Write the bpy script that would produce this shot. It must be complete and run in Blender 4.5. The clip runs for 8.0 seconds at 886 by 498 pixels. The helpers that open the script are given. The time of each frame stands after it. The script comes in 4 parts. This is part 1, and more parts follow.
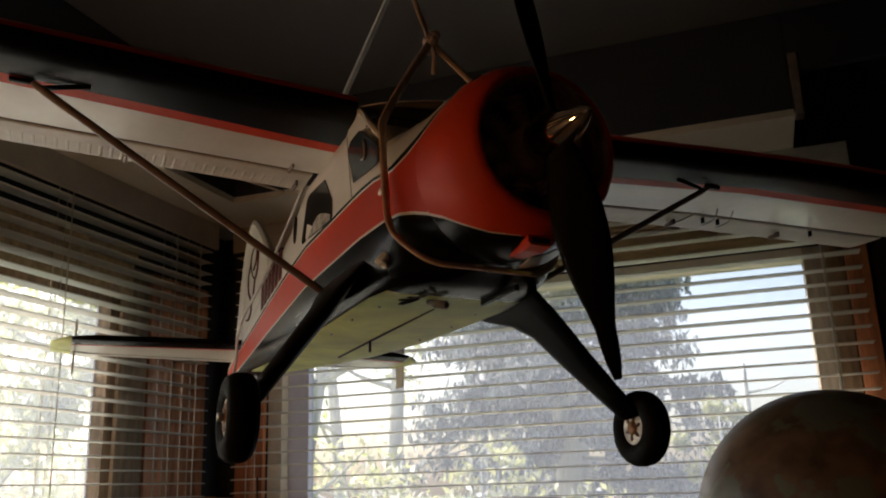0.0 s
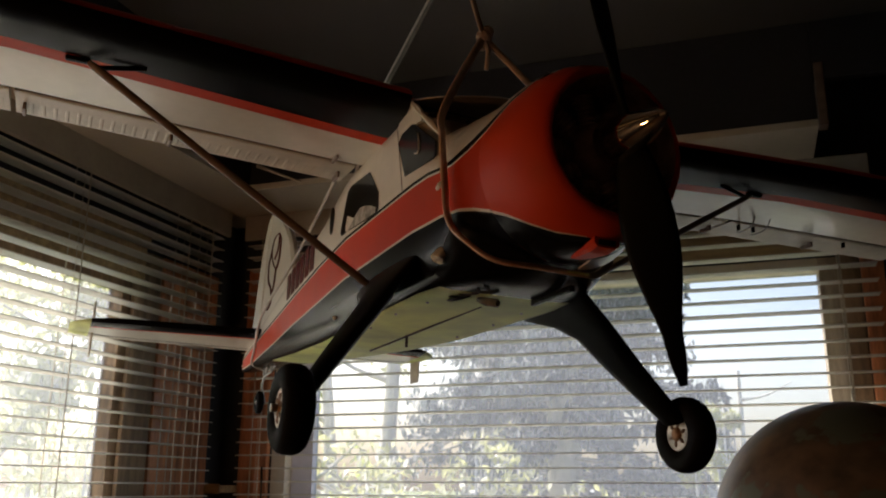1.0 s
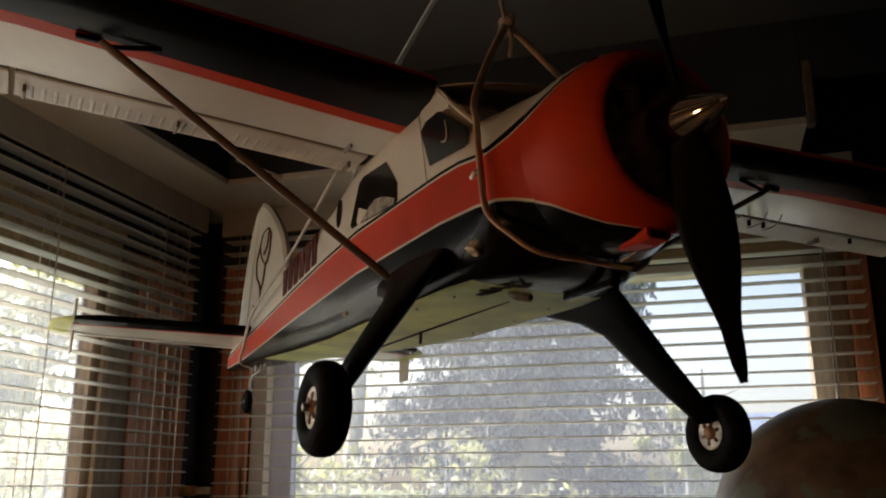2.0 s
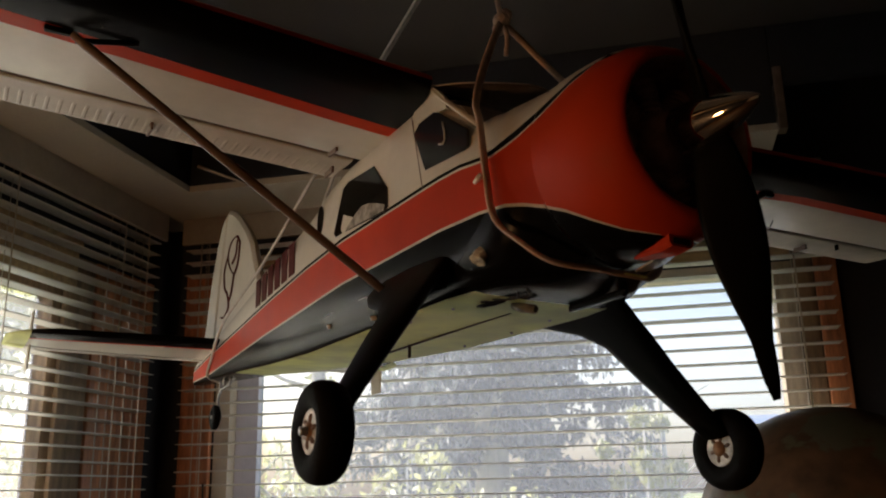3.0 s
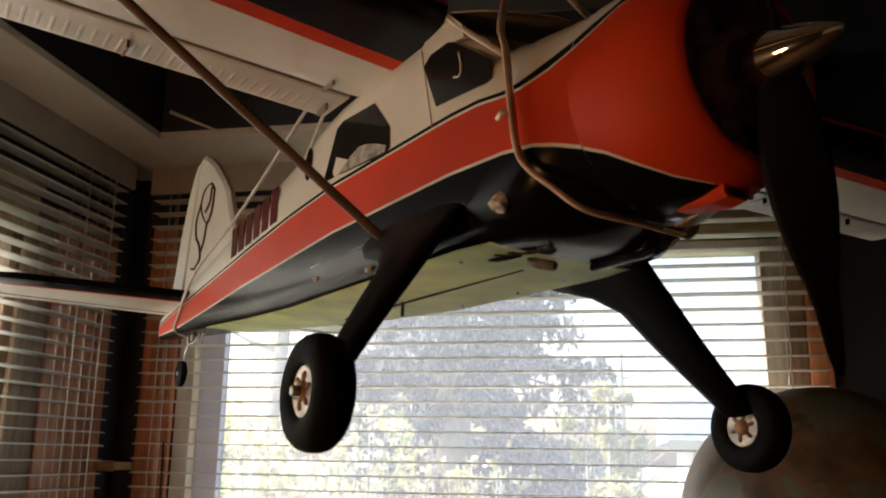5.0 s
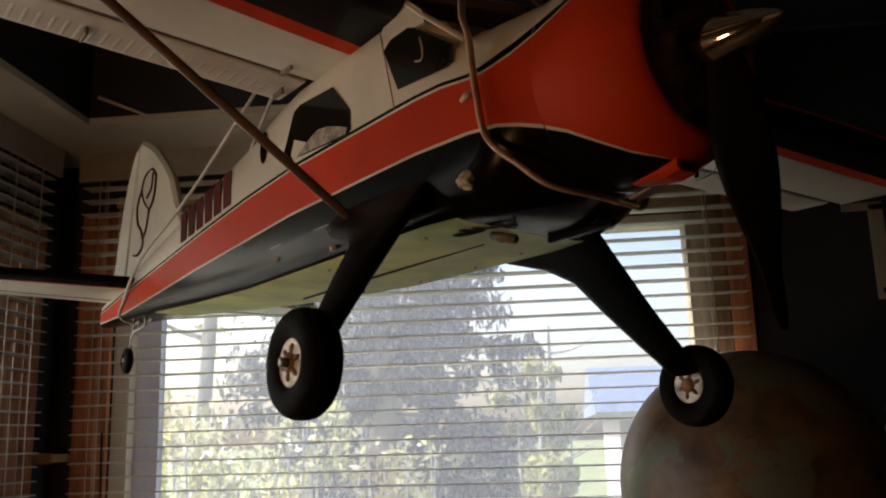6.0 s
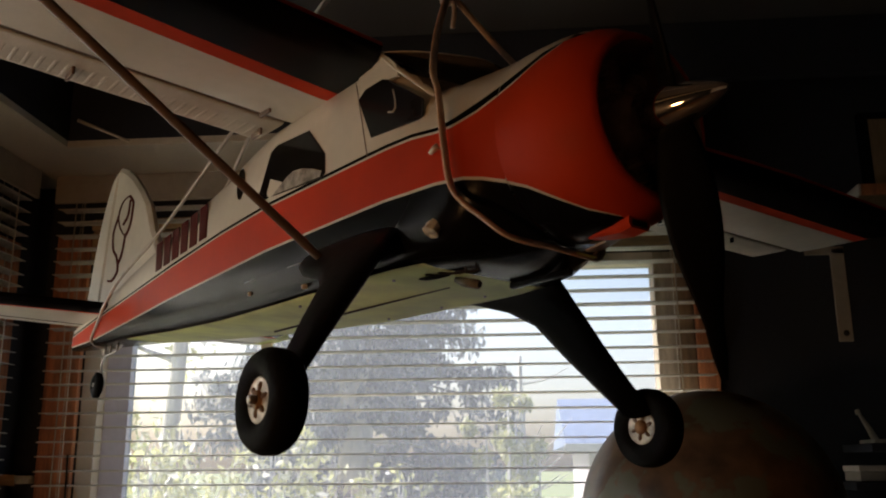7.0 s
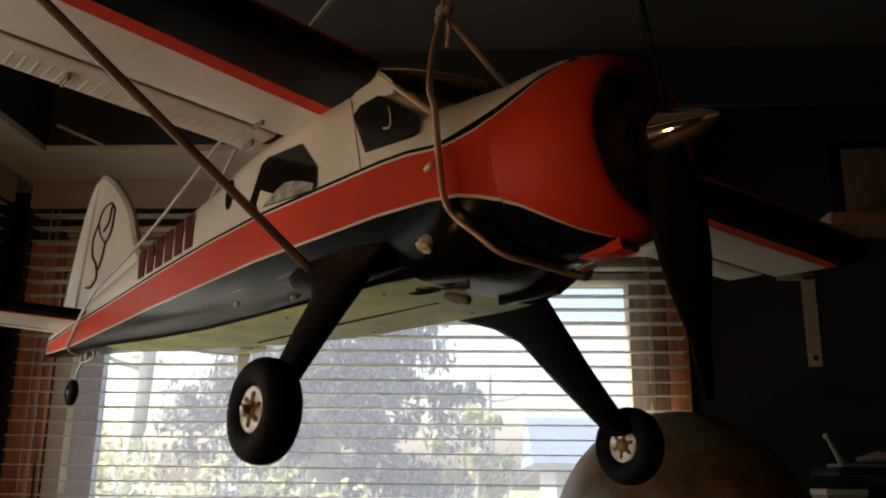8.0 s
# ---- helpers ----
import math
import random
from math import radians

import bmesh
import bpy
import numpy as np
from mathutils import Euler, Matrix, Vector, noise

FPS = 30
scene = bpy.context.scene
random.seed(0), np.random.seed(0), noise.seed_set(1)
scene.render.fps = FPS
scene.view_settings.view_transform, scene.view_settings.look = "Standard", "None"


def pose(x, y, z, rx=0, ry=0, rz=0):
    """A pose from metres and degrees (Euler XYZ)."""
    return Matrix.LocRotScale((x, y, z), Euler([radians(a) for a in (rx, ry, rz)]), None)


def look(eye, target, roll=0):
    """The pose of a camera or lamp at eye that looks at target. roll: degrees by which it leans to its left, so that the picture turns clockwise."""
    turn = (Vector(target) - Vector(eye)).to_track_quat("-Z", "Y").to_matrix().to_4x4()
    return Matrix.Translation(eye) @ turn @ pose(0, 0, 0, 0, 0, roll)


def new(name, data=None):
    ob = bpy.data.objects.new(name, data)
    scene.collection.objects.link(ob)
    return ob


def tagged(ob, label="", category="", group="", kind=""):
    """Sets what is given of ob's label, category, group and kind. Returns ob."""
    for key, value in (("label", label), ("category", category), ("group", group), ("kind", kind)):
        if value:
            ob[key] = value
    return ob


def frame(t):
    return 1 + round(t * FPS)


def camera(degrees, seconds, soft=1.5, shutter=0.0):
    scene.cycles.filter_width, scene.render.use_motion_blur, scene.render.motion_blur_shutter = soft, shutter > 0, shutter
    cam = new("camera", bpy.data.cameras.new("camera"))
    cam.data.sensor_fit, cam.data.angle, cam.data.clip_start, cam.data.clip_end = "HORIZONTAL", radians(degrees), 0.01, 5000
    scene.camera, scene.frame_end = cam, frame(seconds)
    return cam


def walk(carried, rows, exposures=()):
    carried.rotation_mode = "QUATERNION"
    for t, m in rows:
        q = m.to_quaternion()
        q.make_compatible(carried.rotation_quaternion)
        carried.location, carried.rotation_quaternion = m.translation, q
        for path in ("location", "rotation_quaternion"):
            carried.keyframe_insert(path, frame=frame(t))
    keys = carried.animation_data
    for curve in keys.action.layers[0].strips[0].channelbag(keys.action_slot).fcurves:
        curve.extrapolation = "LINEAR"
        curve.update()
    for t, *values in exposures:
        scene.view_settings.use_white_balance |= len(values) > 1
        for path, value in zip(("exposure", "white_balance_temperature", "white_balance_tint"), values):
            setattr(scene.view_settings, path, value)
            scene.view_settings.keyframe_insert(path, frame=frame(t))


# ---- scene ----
cam = camera(53.2, 8.0, soft=1.9)
cam.data.dof.use_dof = True          # focus on the airplane, the garden a little soft
cam.data.dof.focus_distance, cam.data.dof.aperture_fstop = 1.1, 16.0
PATH = [
    (0, (0.437, -0.029, 1.490), (-0.204, 1.792, 2.016), -1.9),
    (0.5, (0.401, -0.031, 1.494), (-0.288, 1.773, 2.017), -0.7),
    (1, (0.379, -0.042, 1.494), (-0.254, 1.784, 2.010), 0.3),
    (1.5, (0.335, -0.029, 1.493), (-0.239, 1.819, 2.001), -1.0),
    (1.7, (0.320, -0.033, 1.494), (-0.255, 1.812, 2.009), -0.3),
    (2.8, (0.260, 0.006, 1.510), (-0.210, 1.882, 2.019), -1.2),
    (3, (0.248, 0.011, 1.513), (-0.206, 1.886, 2.041), -1.2),
    (3.5, (0.239, 0.097, 1.518), (-0.187, 1.979, 2.044), -0.9),
    (4, (0.237, 0.139, 1.546), (-0.194, 2.000, 2.138), 0.3),
    (4.5, (0.217, 0.123, 1.534), (-0.189, 2.008, 2.067), 0.3),
    (4.7, (0.206, 0.110, 1.528), (-0.196, 2.003, 2.032), 0.6),
    (5.8, (0.164, 0.056, 1.497), (-0.100, 2.001, 1.882), -0.8),
    (6, (0.161, 0.050, 1.504), (-0.059, 1.994, 1.922), -1.7),
    (6.5, (0.165, 0.030, 1.512), (-0.039, 1.970, 1.954), -1.0),
    (7, (0.174, 0.011, 1.511), (0.011, 1.947, 1.987), -0.4),
    (7.2, (0.174, 0.010, 1.509), (0.039, 1.943, 2.004), -0.1),
    (7.5, (0.165, 0.004, 1.506), (0.032, 1.938, 1.996), 0.3),
    (8, (0.157, -0.001, 1.508), (0.057, 1.930, 2.019), 0.7),
]
EXPOSURES = [(0, 0.90), (0.5, 0.88), (1.5, 0.91), (3, 1.00), (3.5, 1.25), (4.5, 1.80), (5.8, 1.05), (6.5, 0.90), (7, 0.88), (7.5, 0.94), (8, 1.19)]
walk(cam, [(t, look(eye, target, roll)) for t, eye, target, roll in PATH], EXPOSURES)

# ---- light ----
world = bpy.data.worlds.new("sky")
scene.world = world
world.use_nodes = True
wn = world.node_tree
sky = wn.nodes.new("ShaderNodeTexSky")
sky.sky_type = "NISHITA"
sky.sun_disc = False
sky.sun_elevation = radians(40)
sky.sun_rotation = radians(-60)
sky.air_density, sky.dust_density = 1.0, 4.5
wn.links.new(sky.outputs[0], wn.nodes["Background"].inputs[0])
wn.nodes["Background"].inputs[1].default_value = 0.15

sun = new("sun", bpy.data.lights.new("sun", "SUN"))
sun.data.energy, sun.data.angle, sun.data.color = 4.0, radians(0.6), (1.0, 0.95, 0.86)
sun.matrix_world = look((-8, 8.5, 8), (0, 4.5, 0))


# ---- materials ----
def mat(name, color, rough=0.5, metal=0.0, vary=0.12, scale=8.0, bump=0.0, fine=60.0, coat=0.0, color2=None, stretch=(1, 1, 1), spec=0.5):
    """A principled material with a coarse and a fine noise in colour, roughness and relief."""
    m = bpy.data.materials.new(name)
    m.use_nodes = True
    nt = m.node_tree
    b = nt.nodes["Principled BSDF"]
    b.inputs["Roughness"].default_value = rough
    b.inputs["Metallic"].default_value = metal
    b.inputs["Coat Weight"].default_value = coat
    b.inputs["Coat Roughness"].default_value = 0.08
    b.inputs["Specular IOR Level"].default_value = spec
    tc = nt.nodes.new("ShaderNodeTexCoord")
    mp = nt.nodes.new("ShaderNodeMapping")
    mp.inputs["Scale"].default_value = stretch
    nt.links.new(tc.outputs["Object"], mp.inputs["Vector"])
    n1 = nt.nodes.new("ShaderNodeTexNoise")
    n1.inputs["Scale"].default_value = scale
    n1.inputs["Detail"].default_value = 5
    n2 = nt.nodes.new("ShaderNodeTexNoise")
    n2.inputs["Scale"].default_value = fine
    n2.inputs["Detail"].default_value = 3
    for n in (n1, n2):
        nt.links.new(mp.outputs[0], n.inputs["Vector"])
    add = nt.nodes.new("ShaderNodeMath")
    add.operation = "MULTIPLY_ADD"
    add.inputs[1].default_value = 0.35
    nt.links.new(n2.outputs["Fac"], add.inputs[0])
    nt.links.new(n1.outputs["Fac"], add.inputs[2])
    ramp = nt.nodes.new("ShaderNodeValToRGB")
    dark = color2 if color2 else tuple(c * (1 - vary * 2) for c in color)
    light = tuple(min(1.0, c * (1 + vary)) for c in color)
    ramp.color_ramp.elements[0].position, ramp.color_ramp.elements[1].position = 0.45, 0.85
    ramp.color_ramp.elements[0].color = (*dark, 1)
    ramp.color_ramp.elements[1].color = (*light, 1)
    nt.links.new(add.outputs[0], ramp.inputs[0])
    nt.links.new(ramp.outputs[0], b.inputs["Base Color"])
    rr = nt.nodes.new("ShaderNodeMapRange")
    rr.inputs[3].default_value, rr.inputs[4].default_value = max(0.02, rough * 0.8), min(1.0, rough * 1.25)
    nt.links.new(n1.outputs["Fac"], rr.inputs[0])
    nt.links.new(rr.outputs[0], b.inputs["Roughness"])
    if bump:
        bp = nt.nodes.new("ShaderNodeBump")
        bp.inputs["Strength"].default_value = bump
        bp.inputs["Distance"].default_value = 0.002
        nt.links.new(n2.outputs["Fac"], bp.inputs["Height"])
        nt.links.new(bp.outputs[0], b.inputs["Normal"])
    return m


def glass_mat(name, tint, clear, rough=0.03):
    """A thin pane: mostly clear, with a glossy film."""
    m = bpy.data.materials.new(name)
    m.use_nodes = True
    nt = m.node_tree
    out = nt.nodes["Material Output"]
    nt.nodes.remove(nt.nodes["Principled BSDF"])
    tr = nt.nodes.new("ShaderNodeBsdfTransparent")
    tr.inputs[0].default_value = (*tint, 1)
    gl = nt.nodes.new("ShaderNodeBsdfGlossy")
    gl.inputs["Roughness"].default_value = rough
    mix = nt.nodes.new("ShaderNodeMixShader")
    mix.inputs[0].default_value = 1 - clear
    nt.links.new(tr.outputs[0], mix.inputs[1])
    nt.links.new(gl.outputs[0], mix.inputs[2])
    nt.links.new(mix.outputs[0], out.inputs[0])
    return m


def haze_mat(name, color, cover):
    """A haze veil: a thin translucent film that lets most of the light through."""
    m = bpy.data.materials.new(name)
    m.use_nodes = True
    nt = m.node_tree
    out = nt.nodes["Material Output"]
    nt.nodes.remove(nt.nodes["Principled BSDF"])
    tr = nt.nodes.new("ShaderNodeBsdfTransparent")
    tl = nt.nodes.new("ShaderNodeBsdfTranslucent")
    tl.inputs[0].default_value = (*color, 1)
    mix = nt.nodes.new("ShaderNodeMixShader")
    mix.inputs[0].default_value = cover
    nt.links.new(tr.outputs[0], mix.inputs[1])
    nt.links.new(tl.outputs[0], mix.inputs[2])
    nt.links.new(mix.outputs[0], out.inputs[0])
    return m


M_WHITE = mat("white_film", (0.67, 0.61, 0.515), 0.4, vary=0.06, scale=6, spec=0.4, coat=0.25)
M_RED = mat("red_film", (0.57, 0.046, 0.012), 0.42, vary=0.10, scale=5, spec=0.08, bump=0.05, fine=18)
M_BLACK = mat("black_film", (0.006, 0.006, 0.007), 0.22, vary=0.12, scale=7, spec=0.07, bump=0.12, fine=22)
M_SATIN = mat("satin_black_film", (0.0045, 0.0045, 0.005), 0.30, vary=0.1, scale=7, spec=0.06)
M_LEG = mat("gear_black", (0.0045, 0.0045, 0.005), 0.5, vary=0.15, scale=9, spec=0.10, bump=0.1, fine=80)
M_BELLY = mat("cream_film", (0.80, 0.86, 0.36), 0.5, vary=0.14, scale=11, spec=0.12, bump=0.35, fine=26)
M_FLAP = mat("flap_film", (0.60, 0.545, 0.45), 0.42, vary=0.12, scale=10)
# dark brown that stands in for the shade in the flap's hinge groove
M_GROOVE = mat("groove_shade", (0.115, 0.080, 0.056), 0.6, vary=0.25, scale=30)
# pale grey of the nozzle and of the reflection painted on the rear panes
M_PALE_GREY = mat("pale_rough_grey", (0.34, 0.31, 0.27), 0.8, vary=0.35, scale=60, bump=0.6, fine=120)
# near black of wires and seams, also painted where holes lie in shade
M_GAP = mat("dark_gap", (0.03, 0.026, 0.022), 0.8)
M_PANE = mat("tinted_pane", (0.010, 0.008, 0.007), 0.15, vary=0.1, spec=0.09)
M_WINDSHIELD = glass_mat("smoky_windshield", (0.36, 0.30, 0.26), 0.94, 0.08)
M_RUBBER = mat("tyre_rubber", (0.007, 0.007, 0.008), 0.75, bump=0.3, fine=200, spec=0.09)
M_RIM = mat("rim_metal", (0.63, 0.59, 0.53), 0.40, metal=0.2, vary=0.3, scale=60)
M_STEEL = mat("steel", (0.42, 0.40, 0.38), 0.35, metal=0.9)
M_CHROME = mat("polished_chrome", (0.86, 0.80, 0.72), 0.06, metal=1.0, vary=0.02)
M_STRUT = mat("strut_paint", (0.21, 0.15, 0.12), 0.4, metal=0.1, vary=0.15, scale=20)
M_PROP = mat("prop_black", (0.007, 0.007, 0.007), 0.55, vary=0.2, spec=0.10)
M_ENGINE = mat("engine_dark", (0.34, 0.21, 0.17), 0.6, metal=0.2, vary=0.4, scale=30)
M_MARK = mat("mark_maroon", (0.085, 0.014, 0.010), 0.6, spec=0.05)
M_ROPE = mat("tan_webbing", (0.68, 0.52, 0.43), 0.9, vary=0.15, scale=40, bump=0.4, fine=300, spec=0.2)
M_RUST = mat("rusty_brass", (0.26, 0.135, 0.065), 0.55, metal=0.2, vary=0.35, scale=90)
M_NAVY = mat("navy_wall_paint", (0.026, 0.028, 0.038), 0.75, vary=0.15, scale=3, bump=0.15, fine=90)
M_SOFFIT = mat("soffit_paint", (0.62, 0.55, 0.44), 0.8, vary=0.06, scale=3, bump=0.2, fine=120)
# beige taken down to near black, the dim light put into the paint
M_CEIL = mat("shaded_ceiling_paint", (0.080, 0.069, 0.062), 0.85, vary=0.06, scale=3, bump=0.25, fine=100)
M_WOOD = mat("red_brown_wood", (0.54, 0.21, 0.095), 0.45, vary=0.25, scale=5, bump=0.12, fine=40, stretch=(9, 9, 1), coat=0.2)
M_WOODX = mat("tan_wood", (0.50, 0.34, 0.18), 0.5, vary=0.2, scale=5, bump=0.12, fine=40, stretch=(1, 9, 9))
M_DARKWOOD = mat("dark_wood", (0.26, 0.165, 0.095), 0.5, vary=0.25, scale=5, bump=0.1, stretch=(9, 9, 1))
M_JAMB = mat("grey_brown_jamb", (0.42, 0.35, 0.27), 0.5, vary=0.2, scale=5, bump=0.1, stretch=(9, 9, 1))
M_VINYL = mat("vinyl_frame", (0.64, 0.57, 0.48), 0.4, vary=0.06)
M_SASH = mat("window_sash", (0.68, 0.66, 0.78), 0.4, vary=0.06)
M_SLAT = mat("blind_slat", (0.72, 0.69, 0.635), 0.45, vary=0.06, scale=4)
M_VALANCE = mat("valance_board", (0.40, 0.35, 0.29), 0.5, vary=0.08)
M_CORD = mat("blind_cord", (0.62, 0.57, 0.48), 0.8)
M_FLOOR = mat("floor_boards", (0.07, 0.042, 0.026), 0.5, vary=0.25, scale=3, stretch=(1, 8, 1))
M_GLASS = glass_mat("window_glass", (0.97, 0.98, 1.0), 0.994, 0.15)
# added bluish film; the garden's haze is put into its colour
M_HAZE = haze_mat("haze_veil", (0.74, 0.76, 0.88), 0.12)
M_STUB = mat("pale_scorched_metal", (0.80, 0.70, 0.58), 0.7, vary=0.4, scale=120)
M_PALE_CORD = mat("pale_cord", (0.62, 0.58, 0.52), 0.8, vary=0.1, scale=40)
M_BRASS = mat("brass", (0.55, 0.36, 0.14), 0.3, metal=0.9)
M_GRASS = mat("grass", (0.21, 0.25, 0.10), 0.9, vary=0.3, scale=2)
M_BARK = mat("pale_bark", (0.70, 0.65, 0.60), 0.85, vary=0.2, scale=6, bump=0.5, fine=30, stretch=(1, 1, 0.3))


def leaf_mat(name, color, through_color, share=0.45):
    """Leaves that let part of the light through; random ones are painted brighter as sun glints."""
    m = mat(name, color, 0.32, vary=0.35, scale=3)
    nt = m.node_tree
    out = nt.nodes["Material Output"]
    tl = nt.nodes.new("ShaderNodeBsdfTranslucent")
    tl.inputs[0].default_value = (*through_color, 1)
    mix = nt.nodes.new("ShaderNodeMixShader")
    mix.inputs[0].default_value = share
    # random leaves get a brighter colour that stands in for sunlit glints
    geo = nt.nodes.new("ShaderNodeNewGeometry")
    glint_ramp = nt.nodes.new("ShaderNodeValToRGB")
    glint_ramp.color_ramp.elements[0].position, glint_ramp.color_ramp.elements[1].position = 0.62, 0.92
    glint_ramp.color_ramp.elements[0].color = (*through_color, 1)
    glint_ramp.color_ramp.elements[1].color = (*[min(0.9, 6.0 * c) for c in through_color], 1)
    nt.links.new(geo.outputs["Random Per Island"], glint_ramp.inputs[0])
    nt.links.new(glint_ramp.outputs[0], tl.inputs[0])
    nt.links.new(nt.nodes["Principled BSDF"].outputs[0], mix.inputs[1])
    nt.links.new(tl.outputs[0], mix.inputs[2])
    nt.links.new(mix.outputs[0], out.inputs[0])
    return m


def globe_mat():
    """Printed globe: tan and brown land with worn pale green seas, edges from noise."""
    m = mat("globe_print", (0.155, 0.086, 0.046), 0.4, vary=0.3, scale=14, bump=0.1, fine=40)
    nt = m.node_tree
    b = nt.nodes["Principled BSDF"]
    tc = nt.nodes.new("ShaderNodeTexCoord")
    big = nt.nodes.new("ShaderNodeTexNoise")
    big.inputs["Scale"].default_value = 5.0
    big.inputs["Detail"].default_value = 8
    big.inputs["Roughness"].default_value = 0.55
    nt.links.new(tc.outputs["Object"], big.inputs["Vector"])
    edge = nt.nodes.new("ShaderNodeValToRGB")
    edge.color_ramp.elements[0].position, edge.color_ramp.elements[1].position = 0.455, 0.475
    edge.color_ramp.elements[0].color, edge.color_ramp.elements[1].color = (0, 0, 0, 1), (1, 1, 1, 1)
    nt.links.new(big.outputs["Fac"], edge.inputs[0])
    mix = nt.nodes.new("ShaderNodeMix")
    mix.data_type = "RGBA"
    old = b.inputs["Base Color"].links[0].from_socket
    nt.links.new(edge.outputs[0], mix.inputs[0])
    mix.inputs[6].default_value = (0.140, 0.142, 0.100, 1)
    nt.links.new(old, mix.inputs[7])
    nt.links.new(mix.outputs[2], b.inputs["Base Color"])
    return m


M_GLOBE = globe_mat()
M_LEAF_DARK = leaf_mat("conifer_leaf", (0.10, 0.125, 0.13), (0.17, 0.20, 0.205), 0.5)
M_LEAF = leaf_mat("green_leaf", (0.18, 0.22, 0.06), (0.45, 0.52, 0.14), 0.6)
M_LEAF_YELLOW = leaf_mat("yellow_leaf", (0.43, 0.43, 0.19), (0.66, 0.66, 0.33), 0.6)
M_HOUSE = mat("house_siding", (0.52, 0.48, 0.52), 0.7)
M_ROOF = mat("blue_roof", (0.16, 0.22, 0.36), 0.6, vary=0.15)


# ---- helpers of this scene ----
def link(name, verts, faces, mats, parent=None, label="", smooth=True, idx=None):
    me = bpy.data.meshes.new(name)
    me.from_pydata([tuple(v) for v in verts], [], faces)
    for m in mats if isinstance(mats, (list, tuple)) else [mats]:
        me.materials.append(m)
    if idx:
        me.polygons.foreach_set("material_index", idx)
    me.polygons.foreach_set("use_smooth", [smooth] * len(me.polygons))
    me.update()
    ob = new(name, me)
    if parent:
        ob.parent = parent
    if label:
        tagged(ob, label)
    return ob


def part(name, bm, material, parent, label=""):
    """Links a bmesh as one mesh object under a thing or part."""
    bmesh.ops.recalc_face_normals(bm, faces=bm.faces)
    me = bpy.data.meshes.new(name)
    bm.to_mesh(me)
    bm.free()
    for m in material if isinstance(material, (list, tuple)) else [material]:
        me.materials.append(m)
    ob = new(name, me)
    if parent:
        ob.parent = parent
    if label:
        tagged(ob, label)
    return ob


def box_bm(lo, hi, bevel=0.0, bm=None):
    bm = bm or bmesh.new()
    c = [(a + b) / 2 for a, b in zip(lo, hi)]
    s = [abs(b - a) for a, b in zip(lo, hi)]
    made = bmesh.ops.create_cube(bm, size=1.0, matrix=Matrix.Translation(c) @ Matrix.Diagonal((*s, 1)))
    if bevel:
        vs = set(made["verts"])
        es = [e for e in bm.edges if e.verts[0] in vs and e.verts[1] in vs]
        bmesh.ops.bevel(bm, geom=es, offset=bevel, segments=2, affect="EDGES", profile=0.5)
    return bm


def tube(points, r, sides=8, flat=1.0):
    """Vertices and faces of a tube along points; flat squeezes it into a band."""
    pts = [Vector(p) for p in points]
    verts, faces = [], []
    side = None
    for i, p in enumerate(pts):
        d = (pts[min(i + 1, len(pts) - 1)] - pts[max(i - 1, 0)]).normalized()
        if side is None:
            side = d.orthogonal().normalized()
        side = (side - d * side.dot(d)).normalized()
        up = d.cross(side)
        rad = r[i] if isinstance(r, (list, tuple)) else r
        for k in range(sides):
            a = 2 * math.pi * k / sides
            verts.append(p + side * math.cos(a) * rad + up * math.sin(a) * rad * flat)
    n = sides
    for i in range(len(pts) - 1):
        for k in range(n):
            faces.append((i * n + k, i * n + (k + 1) % n, (i + 1) * n + (k + 1) % n, (i + 1) * n + k))
    faces.append(tuple(range(n - 1, -1, -1)))
    faces.append(tuple((len(pts) - 1) * n + k for k in range(n)))
    return verts, faces


def lathe(c, prof, sides=32):
    """Vertices and faces turned about an axis along y through c, from (offset, radius) rows."""
    verts = [(c.x + r * math.cos(2 * math.pi * k / sides), c.y + d, c.z + r * math.sin(2 * math.pi * k / sides)) for d, r in prof for k in range(sides)]
    faces = [(i * sides + k, i * sides + (k + 1) % sides, (i + 1) * sides + (k + 1) % sides, (i + 1) * sides + k) for i in range(len(prof) - 1) for k in range(sides)]
    faces += [tuple(range(sides - 1, -1, -1)), tuple((len(prof) - 1) * sides + k for k in range(sides))]
    return verts, faces


def curve_points(ctrl, steps=8):
    """Catmull-Rom through control points."""
    c = [Vector(p) for p in ctrl]
    c = [2 * c[0] - c[1]] + c + [2 * c[-1] - c[-2]]
    out = []
    for i in range(1, len(c) - 2):
        for k in range(steps):
            t = k / steps
            out.append(0.5 * ((2 * c[i]) + (c[i + 1] - c[i - 1]) * t + (2 * c[i - 1] - 5 * c[i] + 4 * c[i + 1] - c[i + 2]) * t * t
                              + (3 * c[i] - c[i - 1] - 3 * c[i + 1] + c[i + 2]) * t ** 3))
    out.append(c[-2])
    return out


def thing(name, m, label, category, group="", kind=""):
    ob = new(name)
    ob.matrix_world = m
    ob.empty_display_size = 0.05
    return tagged(ob, label, category, group, kind)


def structure(name, bm, material, label):
    ob = part(name, bm, material, None)
    return tagged(ob, label, "", "", "structure")


def lerp_table(table, s):
    """Piecewise linear values from rows (s, a, b, ...), s falling."""
    if s >= table[0][0]:
        return table[0][1:]
    for a, b in zip(table, table[1:]):
        if s >= b[0]:
            t = (a[0] - s) / (a[0] - b[0])
            return tuple(x + (y - x) * t for x, y in zip(a[1:], b[1:]))
    return table[-1][1:]


# ---- room ----
WALL_Y, WALL_X = 2.72, -1.40      # faces of the window wall and of the side wall
SOFFIT_Z, CEIL_Z = 2.42, 2.73
WIN_TOP, SILL = 2.15, 0.80
RIGHT_X, BACK_Y = 2.3, -2.6


